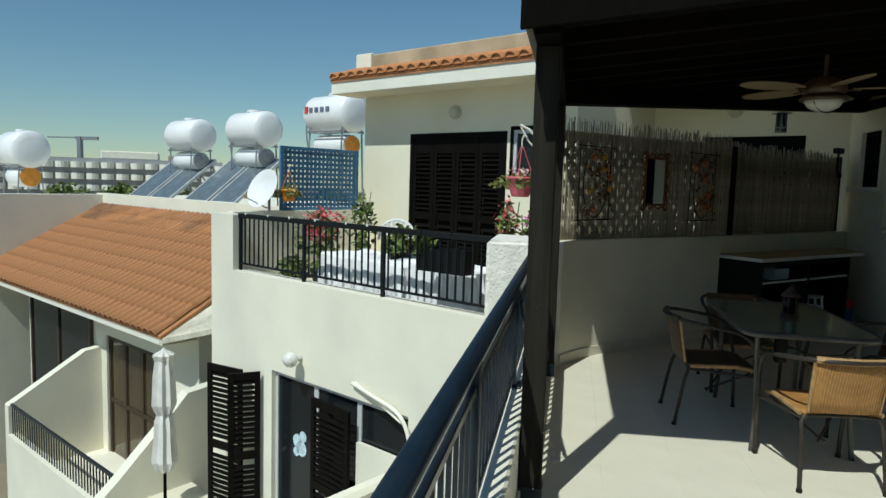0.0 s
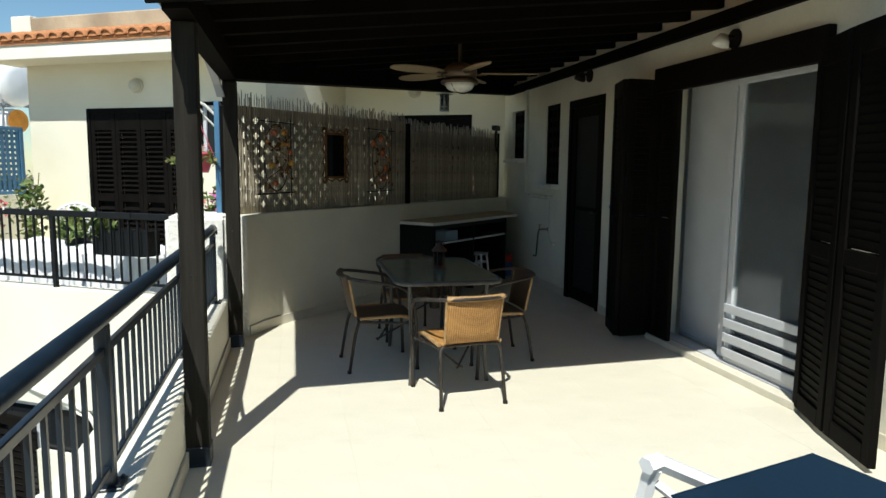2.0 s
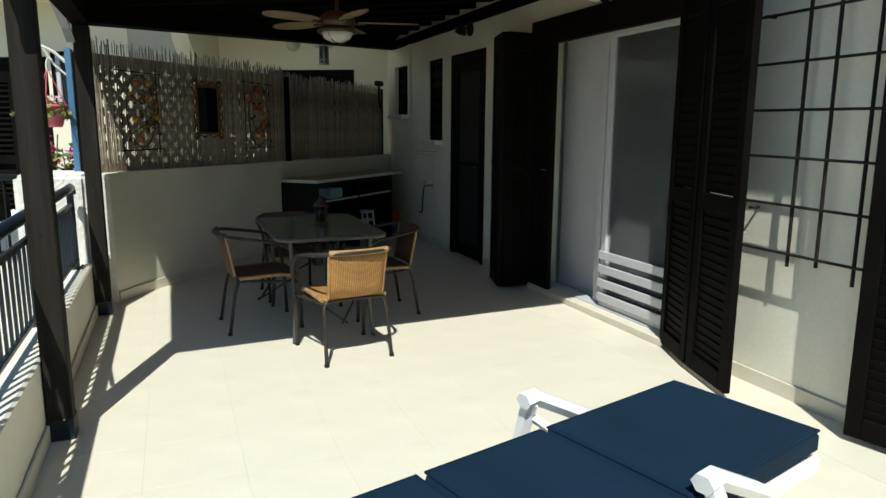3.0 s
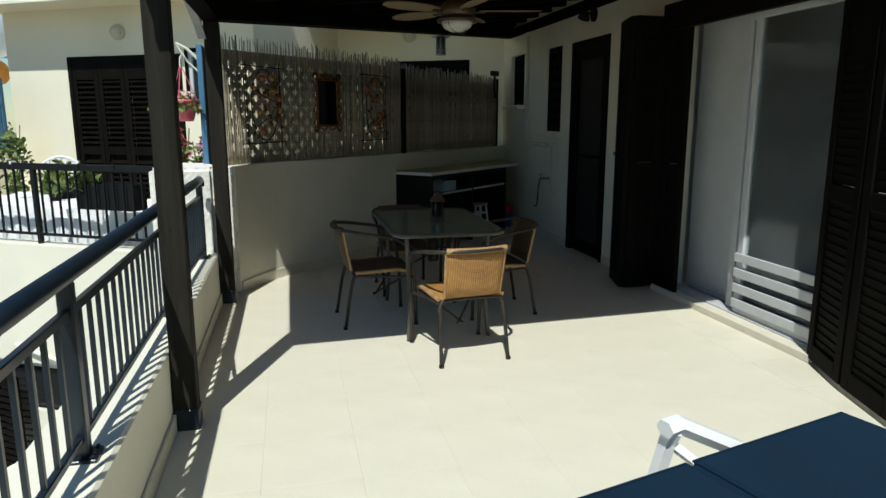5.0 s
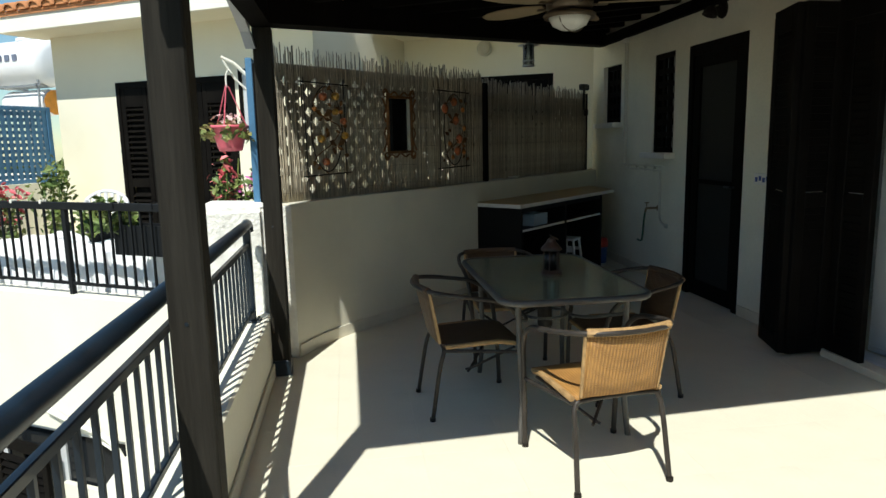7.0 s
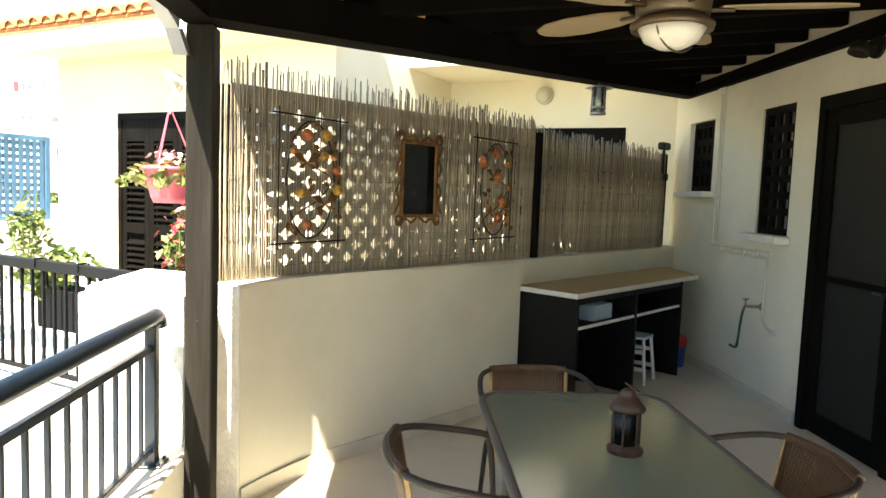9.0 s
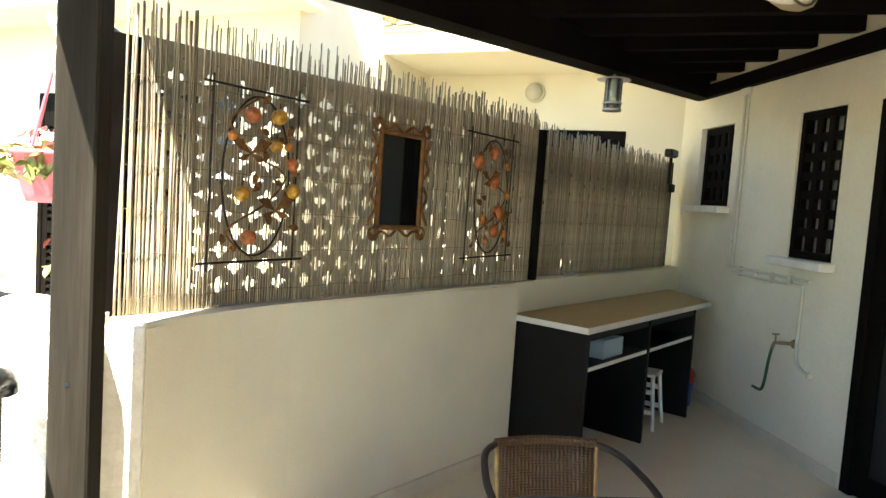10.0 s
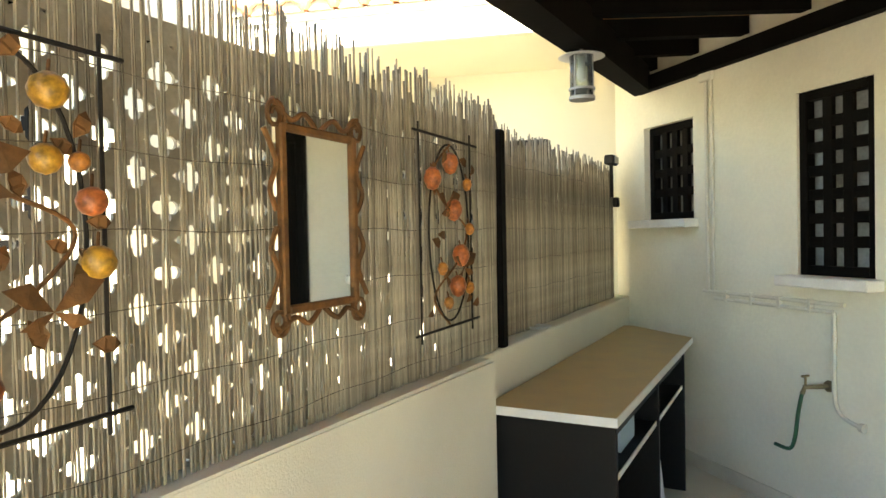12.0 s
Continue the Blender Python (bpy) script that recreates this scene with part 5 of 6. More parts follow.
FRUIT = [material("orange glass fruit", (0.50, 0.19, 0.035), 0.35, vary=0.55, scale=45), material("amber glass fruit", (0.46, 0.24, 0.03), 0.35, vary=0.55, scale=45), material("red glass fruit", (0.42, 0.12, 0.035), 0.35, vary=0.55, scale=45)]


def ornament(m, w, h, seed, label):
    t = thing("wall_ornament", m, label, "ornament", "iron wall ornaments")
    rng = random.Random(seed)
    part("cross_rod", tube(bmesh.new(), [(-w * 0.56, 0, h / 2), (w * 0.56, -0.004, h / 2 - 0.01)], 0.0048, 6), BLACK_IRON, t)
    part("cross_rod", tube(bmesh.new(), [(-w * 0.56, 0, -h / 2), (w * 0.56, -0.004, -h / 2 + 0.01)], 0.0048, 6), BLACK_IRON, t)
    for sx in (-0.46, 0.46):
        part("upright_rod", tube(bmesh.new(), [(w * sx, 0.004, -h / 2 - 0.03), (w * sx, 0.004, h / 2 + 0.03)], 0.004, 6), BLACK_IRON, t)
    vine = curve_points([(0.0, 0, -h * 0.48), (-w * 0.3, -0.01, -h * 0.32), (w * 0.1, -0.015, -h * 0.15), (w * 0.3, -0.01, h * 0.02), (-w * 0.1, -0.015, h * 0.14), (-w * 0.3, -0.01, h * 0.30), (0.0, -0.012, h * 0.46)], 7)
    part("vine", tube(bmesh.new(), vine, 0.004, 6), RUST, t)
    loop = [(w * 0.36 * math.cos(a), -0.006, h * 0.46 * math.sin(a)) for a in (k * 2 * math.pi / 36 for k in range(36))]
    part("hoop", tube(bmesh.new(), loop, 0.004, 6, closed=True), BLACK_IRON, t)
    spots = [(-0.10, 0.35, 2), (0.19, 0.36, 1), (0.17, 0.19, 1), (0.36, 0.09, 2), (0.38, -0.07, 1), (-0.18, -0.10, 1), (-0.09, -0.35, 2), (0.31, 0.19, 0), (-0.30, 0.22, 0)]
    if seed % 2:
        spots = [(-0.05, 0.36, 2), (-0.36, 0.27, 2), (0.26, 0.26, 0), (0.0, 0.12, 2), (0.30, 0.02, 0), (-0.22, -0.18, 0), (0.12, -0.12, 2), (0.28, -0.30, 0), (-0.12, -0.36, 0), (0.05, -0.28, 2)]
    for k, (fx, fz, tone) in enumerate(spots):
        r = rng.uniform(0.026, 0.032) if tone else 0.018
        long = 1.35 if seed % 2 else 1.0
        f = part("glass_fruit", lathe(bmesh.new(), [(0.0, -r * long), (r * 0.6, -r * 0.8 * long), (r * 0.92, -0.35 * r), (r, 0.05 * r), (r * 0.8, r * 0.6 * long), (r * 0.3, r * 0.9 * long), (0, r * 0.85 * long)], 12, (fx * w, -0.024, fz * h)), FRUIT[tone], t, smooth=True)
        part("calyx", tube(bmesh.new(), [(fx * w, -0.024, fz * h + r * 0.9), (fx * w + 0.01, -0.012, fz * h + r + 0.02)], 0.003, 5), RUST, f)
    for k in range(16):
        a, u, v = rng.uniform(0, 6.28), rng.uniform(-0.38, 0.38) * w, rng.uniform(-0.42, 0.42) * h
        L = rng.uniform(0.035, 0.06)
        bm = bmesh.new()
        outline = [(0, 0), (0.35, 0.28), (0.7, 0.24), (1, 0), (0.7, -0.24), (0.35, -0.28)]
        slab(bm, [(u + L * (px * math.cos(a) - pz * math.sin(a)), -0.018 - 0.010 * math.sin(px * 3), v + L * (px * math.sin(a) + pz * math.cos(a))) for px, pz in outline], (0, 0.002, 0))
        part("iron_leaf", bm, RUST, t)
    for k in range(2):
        # a butterfly of four curled wings
        cx, cz = (-0.10 * w, 0.13 * h) if k == 0 else (0.19 * w, -0.19 * h)
        bm = bmesh.new()
        for sx, sz, L in ((1, 0.7, 0.085), (-1, 0.6, 0.085), (1, -0.5, 0.06), (-1, -0.5, 0.06)):
            slab(bm, [(cx, -0.022, cz), (cx + sx * L * 0.6, -0.034, cz + sz * L * 0.2), (cx + sx * L, -0.030, cz + sz * L * 0.8), (cx + sx * L * 0.45, -0.026, cz + sz * L)], (0, 0.002, 0))
        part("iron_butterfly", bm, RUST, t)


ornament(on_screen(0.394, 1.541), 0.41, 0.65, 2, "rusty iron wall ornament with coloured glass fruit and butterflies")
ornament(on_screen(1.905, 1.536), 0.42, 0.67, 5, "rusty iron wall ornament with vines and glass fruit on the screen")

t = thing("wall_mirror", on_screen(1.165, 1.575, -0.004) @ pose(0, 0, 0, 0, 0, 1.5), "tall mirror in a scrolled rusty iron frame", "mirror")
MIRROR = bpy.data.materials.new("mirror silver")
MIRROR.use_nodes = True
MIRROR.node_tree.nodes["Principled BSDF"].inputs["Metallic"].default_value = 1.0
MIRROR.node_tree.nodes["Principled BSDF"].inputs["Roughness"].default_value = 0.03
MIRROR.node_tree.nodes["Principled BSDF"].inputs["Base Color"].default_value = (0.85, 0.87, 0.87, 1)
mw, mh = 0.135, 0.205
part("mirror_glass", boxes((-mw, mw, -0.012, -0.006, -mh, mh)), MIRROR, t, "silvered glass")
part("frame", boxes((-mw - 0.022, -mw, -0.022, -0.002, -mh - 0.02, mh + 0.02), (mw, mw + 0.022, -0.022, -0.002, -mh - 0.02, mh + 0.02), (-mw, mw, -0.022, -0.002, mh, mh + 0.02), (-mw, mw, -0.022, -0.002, -mh - 0.02, -mh), bevel=0.004), RUST, t)
for sx in (-1, 1):
    for sz in (-1, 1):
        spiral = [(sx * (mw + 0.03 + (0.012 + 0.004 * k / 4) * math.cos(k * 0.45)), -0.012, sz * (mh + 0.035 + (0.012 + 0.0035 * k / 3) * math.sin(k * 0.45))) for k in range(24)]
        part("scroll", tube(bmesh.new(), spiral, 0.006, 6), RUST, t)
        part("side_scroll", tube(bmesh.new(), curve_points([(sx * (mw + 0.03), -0.01, sz * 0.02), (sx * (mw + 0.055), -0.014, sz * 0.07), (sx * (mw + 0.03), -0.012, sz * 0.13), (sx * (mw + 0.07), -0.012, sz * (mh + 0.0))], 5), 0.007, 6), RUST, t)
    part("top_scroll", tube(bmesh.new(), curve_points([(sx * 0.01, -0.01, mh + 0.02), (sx * 0.06, -0.014, mh + 0.05), (sx * 0.11, -0.012, mh + 0.03), (sx * (mw + 0.04), -0.012, mh + 0.07)], 5), 0.007, 6), RUST, t)
    part("foot_scroll", tube(bmesh.new(), curve_points([(sx * 0.01, -0.01, -mh - 0.02), (sx * 0.06, -0.014, -mh - 0.05), (sx * 0.11, -0.012, -mh - 0.03), (sx * (mw + 0.04), -0.012, -mh - 0.06)], 5), 0.007, 6), RUST, t)

# ---- worktop unit in the corner ----
COUNTER_BODY = material("black-brown board", (0.006, 0.0055, 0.0055), 0.5, vary=0.2, scale=6)
COUNTER_BODY.node_tree.nodes["Principled BSDF"].inputs["Specular IOR Level"].default_value = 0.2
COUNTER_TOP = material("tan laminate top", (0.43, 0.325, 0.14), 0.5, vary=0.12, scale=7, grain=160)
EDGE = material("white laminate edge", (0.66, 0.65, 0.60), 0.45, vary=0.06, scale=8)
t = thing("counter_unit", on_screen(2.215, 0.0, -0.012), "black-brown open counter unit with shelves against the parapet", "counter")
part("end_panel", boxes((0.015, 0.04, -0.50, 0.0, -0.011, 0.825), bevel=0.002), COUNTER_BODY, t)
part("middle_panel", boxes((0.86, 0.885, -0.50, -0.01, -0.011, 0.825), bevel=0.002), COUNTER_BODY, t)
part("end_panel", boxes((1.68, 1.705, -0.50, 0.0, -0.011, 0.825), bevel=0.002), COUNTER_BODY, t)
part("back_panel", boxes((0.04, 1.68, -0.012, -0.002, 0.0, 0.825)), COUNTER_BODY, t)
for x0, x1 in ((0.04, 0.86), (0.885, 1.68)):
    sh = part("shelf", boxes((x0, x1, -0.485, -0.012, 0.60, 0.622)), COUNTER_BODY, t)
    part("shelf_edge", boxes((x0, x1, -0.490, -0.485, 0.60, 0.622)), EDGE, sh, "pale shelf edge")
part("top_rail", boxes((0.04, 1.68, -0.49, -0.46, 0.775, 0.825)), COUNTER_BODY, t)
t = thing("worktop", on_screen(2.205, 0.825, -0.015), "tan laminate worktop with a white edge", "worktop")
bm = bmesh.new()
slab(bm, [(0.0, 0.0, 0), (2.42, 0.0, 0), (2.42, -0.06, 0), (2.0, -0.51, 0), (0.0, -0.51, 0)], (0, 0, 0.032))
part("board", bm, COUNTER_TOP, t)
part("edge_strip", boxes((-0.006, 0.0, -0.51, 0.0, -0.001, 0.033)), EDGE, t, "white edge strip")
part("edge_strip", boxes((-0.006, 2.0, -0.516, -0.51, -0.001, 0.033)), EDGE, t, "white edge strip")
t = thing("storage_tray", on_screen(2.55, 0.622, 0.23), "pale blue plastic tray on the counter shelf", "tray")
bm = bmesh.new()
for r in ((0, 0.26, -0.20, 0.0, 0.0, 0.006), (0, 0.008, -0.20, 0.0, 0.006, 0.11), (0.252, 0.26, -0.20, 0.0, 0.006, 0.11), (0.008, 0.252, -0.008, 0.0, 0.006, 0.11), (0.008, 0.252, -0.20, -0.192, 0.006, 0.11)):
    box(bm, *r)
part("tray", bm, material("pale blue plastic", (0.32, 0.42, 0.48), 0.4, vary=0.06, scale=6), t)
t = thing("step_stool", on_screen(3.50, -0.008, 0.32) @ pose(0, 0, 0, 0, 0, 8) @ Matrix.Diagonal((0.75, 0.8, 0.93, 1)), "white plastic step stool under the worktop", "stool")
WHITE_PLASTIC = material("white plastic", (0.80, 0.80, 0.79), 0.4, vary=0.05, scale=5)
part("seat", boxes((-0.15, 0.15, -0.11, 0.11, 0.40, 0.425), bevel=0.01), WHITE_PLASTIC, t)
for sx in (-1, 1):
    for sy in (-1, 1):
        part("leg", tube(bmesh.new(), [(sx * 0.12, sy * 0.085, 0.405), (sx * 0.17, sy * 0.13, 0.0)], 0.018, 4), WHITE_PLASTIC, t)
    for z in (0.12, 0.27):
        k = 1 - z / 0.41
        part("rung", boxes((sx * (0.12 + 0.05 * k) - 0.01, sx * (0.12 + 0.05 * k) + 0.01, -0.085 - 0.045 * k, 0.085 + 0.045 * k, z, z + 0.035), bevel=0.003), WHITE_PLASTIC, t)
t = thing("bucket", pose(3.36, 8.45, -0.011), "red and blue plastic container on the floor in the corner", "container")
part("body", lathe(bmesh.new(), [(0.0, 0.0), (0.07, 0.0), (0.085, 0.20), (0.0, 0.20)], 16), material("blue plastic", (0.03, 0.09, 0.30), 0.4), t)
part("lid", lathe(bmesh.new(), [(0.09, 0.20), (0.092, 0.26), (0.075, 0.30), (0.0, 0.305)], 16), material("red plastic", (0.55, 0.05, 0.03), 0.4), t, "red lid")
t = thing("saucer", on_screen(3.0, PARAPET, -0.075), "pale saucer on the parapet ledge", "dish")
part("dish", lathe(bmesh.new(), [(0.0, 0.0), (0.04, 0.0), (0.065, 0.018), (0.06, 0.018), (0.038, 0.006), (0.0, 0.006)], 20), EDGE, t)
t = thing("floodlight", on_screen(4.62, 1.97, -0.09), "black flat floodlight on the fence post", "lamp")
part("housing", boxes((-0.075, 0.075, -0.035, 0.035, 0.03, 0.10), bevel=0.012), BLACK_IRON, t)
part("bracket", tube(bmesh.new(), [(0, 0, -0.20), (0, 0, 0.04)], 0.014, 8), BLACK_IRON, t)
part("lens", boxes((-0.06, 0.06, -0.039, -0.036, 0.04, 0.09)), DARK_GLASS, t)
t = thing("motion_sensor", on_screen(4.62, 1.70, -0.06), "white sensor box hanging on the fence post", "sensor")
part("box", boxes((-0.03, 0.03, -0.02, 0.02, 0, 0.07), bevel=0.008), BLACK_IRON, t)

# ---- pipes, tap and hose on the house wall ----
PIPE = material("painted pipe", (0.66, 0.63, 0.53), 0.6, vary=0.08, scale=6)
t = thing("wall_pipes", pose(3.545, 0, 0), "cream painted surface pipes along the wall", "pipes")
part("riser", tube(bmesh.new(), [(0, 8.26, 1.15), (0, 8.26, 2.46)], 0.011, 8), PIPE, t)
part("riser", tube(bmesh.new(), [(0, 8.21, 1.13), (0, 8.21, 2.46)], 0.009, 8), PIPE, t)
part("run", tube(bmesh.new(), [(0, 8.30, 1.145), (0, 7.30, 1.145)], 0.011, 8), PIPE, t)
part("run", tube(bmesh.new(), [(0, 8.20, 1.105), (0, 7.36, 1.105)], 0.011, 8), PIPE, t)
part("drop", tube(bmesh.new(), curve_points([(0, 7.36, 1.105), (0, 7.36, 0.9), (0, 7.36, 0.68), (0, 7.32, 0.60), (0, 7.22, 0.57)], 5), 0.011, 8), PIPE, t, smooth=True)
part("cap", lathe(bmesh.new(), [(0.0, -0.01), (0.022, -0.01), (0.022, 0.012), (0, 0.012)], 12, (0, 7.21, 0.57), Matrix.Rotation(radians(90), 4, "X")), PIPE, t)
part("bracket", boxes((-0.02, 0.012, 8.19, 8.31, 2.44, 2.56), bevel=0.008), FASCIA, t, "white cover box")
for y in (8.1, 7.9, 7.7, 7.5):
    part("clip", boxes((-0.014, 0.014, y - 0.008, y + 0.008, 1.09, 1.16)), PIPE, t)
t = thing("garden_tap", pose(3.53, 7.40, 0.73), "brass wall tap with a short green hose hanging from it", "tap")
BRASS = material("dull brass", (0.30, 0.24, 0.14), 0.4, metal=0.8, vary=0.2, scale=20)
part("body", tube(bmesh.new(), [(0.03, 0, 0), (-0.05, 0.02, 0), (-0.08, 0.05, -0.005), (-0.085, 0.06, -0.04)], 0.012, 10), BRASS, t)
part("rose", lathe(bmesh.new(), [(0.0, 0.0), (0.03, 0.0), (0.028, 0.01), (0, 0.012)], 16, (0.026, 0, 0), Matrix.Rotation(radians(-90), 4, "Y")), BRASS, t)
part("tap_handle", boxes((-0.10, -0.05, 0.045, 0.058, 0.045, 0.055), bevel=0.003), BRASS, t)
part("spindle", tube(bmesh.new(), [(-0.075, 0.05, 0.0), (-0.075, 0.05, 0.05)], 0.006, 8), BRASS, t)
part("hose", tube(bmesh.new(), curve_points([(-0.085, 0.06, -0.03), (-0.087, 0.085, -0.14), (-0.085, 0.11, -0.28), (-0.08, 0.15, -0.345), (-0.075, 0.25, -0.35)], 7), 0.010, 8), material("green hose", (0.02, 0.10, 0.05), 0.45, vary=0.2, scale=20), t, "green rubber hose", smooth=True)

# ---- lamps on the wall and under the pergola ----
def half_lamp(m, label, up=False):
    t = thing("wall_lamp", m, label, "lamp", "dark wall lamps")
    part("back_plate", lathe(bmesh.new(), [(0.0, 0.0), (0.07, 0.0), (0.068, 0.018), (0.0, 0.02)], 20, (0, 0, 0), Matrix.Rotation(radians(-90), 4, "Y")), BLACK_IRON, t)
    part("arm", tube(bmesh.new(), curve_points([(0, 0, 0), (-0.06, 0, 0.01), (-0.10, 0, -0.02)], 5), 0.016, 8), BLACK_IRON, t)
    part("head", lathe(bmesh.new(), [(0.0, 0.05), (0.03, 0.045), (0.055, 0.0), (0.06, -0.03), (0.05, -0.03), (0.0, 0.02)], 16, (-0.11, 0, -0.02), Matrix.Rotation(radians(20), 4, "Y")), MILK if up else BLACK_IRON, t, smooth=True)


half_lamp(pose(3.558, 6.36, 2.44), "dark round wall lamp above the mesh door")
half_lamp(pose(3.558, 3.98, 2.39), "white-headed spotlight above the sliding door", True)

t = thing("hanging_lantern", pose(2.255, 7.53, 2.135), "clear glass lantern with a metal rim hanging from the beam", "lantern")
part("rim", lathe(bmesh.new(), [(0.03, 0.205), (0.10, 0.19), (0.105, 0.185), (0.03, 0.195)], 24), ALU, t)
g = part("glass", lathe(bmesh.new(), [(0.052, 0.0), (0.054, 0.0), (0.054, 0.19), (0.052, 0.19), (0.052, 0.0)], 24), FILM_GLASS, t, "clear glass cylinder", smooth=True)
g.visible_shadow = False
part("base", lathe(bmesh.new(), [(0.0, -0.008), (0.058, -0.008), (0.06, 0.006), (0.0, 0.006)], 24), STEEL, t)
part("band", lathe(bmesh.new(), [(0.055, 0.035), (0.060, 0.035), (0.060, 0.045), (0.055, 0.045), (0.055, 0.035)], 24), STEEL, t)
part("bulb", lathe(bmesh.new(), [(0.0, 0.07), (0.02, 0.085), (0.026, 0.11), (0.016, 0.15), (0.016, 0.19), (0, 0.19)], 14), MILK, t)
for k in range(4):
    a = k * math.pi / 2 + 0.5
    part("stay", tube(bmesh.new(), [(0.058 * math.cos(a), 0.058 * math.sin(a), 0.0), (0.058 * math.cos(a), 0.058 * math.sin(a), 0.19)], 0.0025, 5), STEEL, t)
part("stem", tube(bmesh.new(), [(0, 0, 0.19), (0, 0, 0.25)], 0.008, 8), STEEL, t)
part("globe", lathe(bmesh.new(), [(0.0, 0.24), (0.03, 0.25), (0.042, 0.28), (0.03, 0.31), (0.0, 0.32)], 14), BRASS, t, smooth=True)

t = thing("ceiling_fan", pose(1.83, 5.06, 2.105), "ceiling fan with pale blades and a round glass light", "fan")
FAN = material("brushed bronze", (0.12, 0.09, 0.06), 0.4, metal=0.6, vary=0.15, scale=12)
BLADE = material("pale tan fan blade", (0.26, 0.20, 0.12), 0.6, vary=0.15, scale=6, stretch=(0.2, 1, 1))
part("motor", lathe(bmesh.new(), [(0.0, 0.07), (0.10, 0.07), (0.135, 0.09), (0.14, 0.14), (0.10, 0.18), (0.05, 0.20), (0.0, 0.20)], 24), FAN, t, smooth=True)
part("rod", tube(bmesh.new(), [(0, 0, 0.19), (0, 0, 0.42)], 0.015, 8), FAN, t)
part("light_ring", lathe(bmesh.new(), [(0.12, 0.04), (0.15, 0.035), (0.155, 0.055), (0.13, 0.075), (0.12, 0.04)], 28), FAN, t, smooth=True)
part("light_bowl", lathe(bmesh.new(), [(0.0, -0.035), (0.05, -0.03), (0.10, -0.005), (0.128, 0.045), (0.0, 0.045)], 28), MILK, t, "frosted glass bowl", smooth=True)
part("bowl_strap", tube(bmesh.new(), [(0.135 * math.cos(a) * 0.8 + 0.02, 0.135 * math.cos(a) * 0.6, 0.048 - 0.088 * math.sin(a)) for a in (k * math.pi / 14 for k in range(15))], 0.004, 6), FAN, t)
for k in range(5):
    a = radians(k * 72 + 58)
    m = Matrix.Rotation(a, 4, "Z") @ Matrix.Translation((0, 0, 0.115)) @ Matrix.Rotation(radians(10), 4, "X")
    bm = bmesh.new()
    outline = [(0.17, -0.035), (0.27, -0.065), (0.44, -0.078), (0.56, -0.065), (0.63, -0.03), (0.64, 0.0), (0.63, 0.03), (0.56, 0.065), (0.44, 0.078), (0.27, 0.065), (0.17, 0.035)]
    slab(bm, [m @ Vector((x, y, 0)) for x, y in outline], m.to_3x3() @ Vector((0, 0, 0.008)))
    b = part("blade", bm, BLADE, t)
    part("blade_arm", tube(bmesh.new(), [m @ Vector((0.10, 0, -0.006)), m @ Vector((0.22, 0, -0.006))], 0.014, 6, flat=0.5), FAN, b)

# ---- wall tile, picture, grid ----
t = thing("tile_sign", pose(3.556, 5.68, 1.065), "blue and white painted ceramic tile on the wall", "tile")
part("plaque", boxes((-0.012, 0.0, -0.12, 0.13, 0.0, 0.085), bevel=0.003), SILL, t)
for k in range(5):
    part("motif", boxes((-0.014, -0.0125, -0.10 + k * 0.045, -0.07 + k * 0.045, 0.02 + 0.01 * (k % 2), 0.055 + 0.01 * (k % 2))), material("cobalt glaze", (0.05, 0.10, 0.30), 0.3), t, "blue painted motif")
t = thing("wall_plaque", pose(3.556, 5.44, 1.22), "weathered painted panel in a narrow frame on the wall", "picture")
part("panel", boxes((-0.014, 0.0, 0.012, 0.188, 0.02, 1.0)), material("faded painted panel", (0.42, 0.36, 0.22), 0.7, vary=0.4, scale=9, second=(0.10, 0.08, 0.05), stain=0.5), t)
part("frame", boxes((-0.022, 0.0, 0.0, 0.012, 0.0, 1.02), (-0.022, 0.0, 0.188, 0.20, 0.0, 1.02), (-0.022, 0.0, 0.012, 0.188, 0.0, 0.02), (-0.022, 0.0, 0.012, 0.188, 1.0, 1.02)), PARAPET_TAN, t)
t = thing("wall_trellis", pose(3.50, 0, 0), "black metal plant trellis fixed in front of the wall", "trellis")
for k, y in enumerate((2.196, 2.033, 1.833, 1.65)):
    part("upright_bar", tube(bmesh.new(), [(0.005 * math.sin(k), y, 0.72 + 0.03 * math.sin(k * 2.2)), (0, y + 0.01 * math.sin(k * 3), 2.30)], 0.010, 6), BLACK_IRON, t)
for k in range(7):
    z = 0.79 + k * 0.243
    part("cross_bar", tube(bmesh.new(), [(-0.012, 2.54, z + 0.01 * math.sin(k)), (-0.012, 1.62, z - 0.006)], 0.008, 6), BLACK_IRON, t)
for y in (2.46, 1.7):
    for z in (1.0, 2.0):
        part("fixing", tube(bmesh.new(), [(-0.01, y, z), (0.058, y, z)], 0.008, 6), BLACK_IRON, t)

# ---- table and chairs ----
GREY_STEEL = material("grey painted steel", (0.10, 0.095, 0.085), 0.45, metal=0.3, vary=0.2, scale=14, bump=0.05)


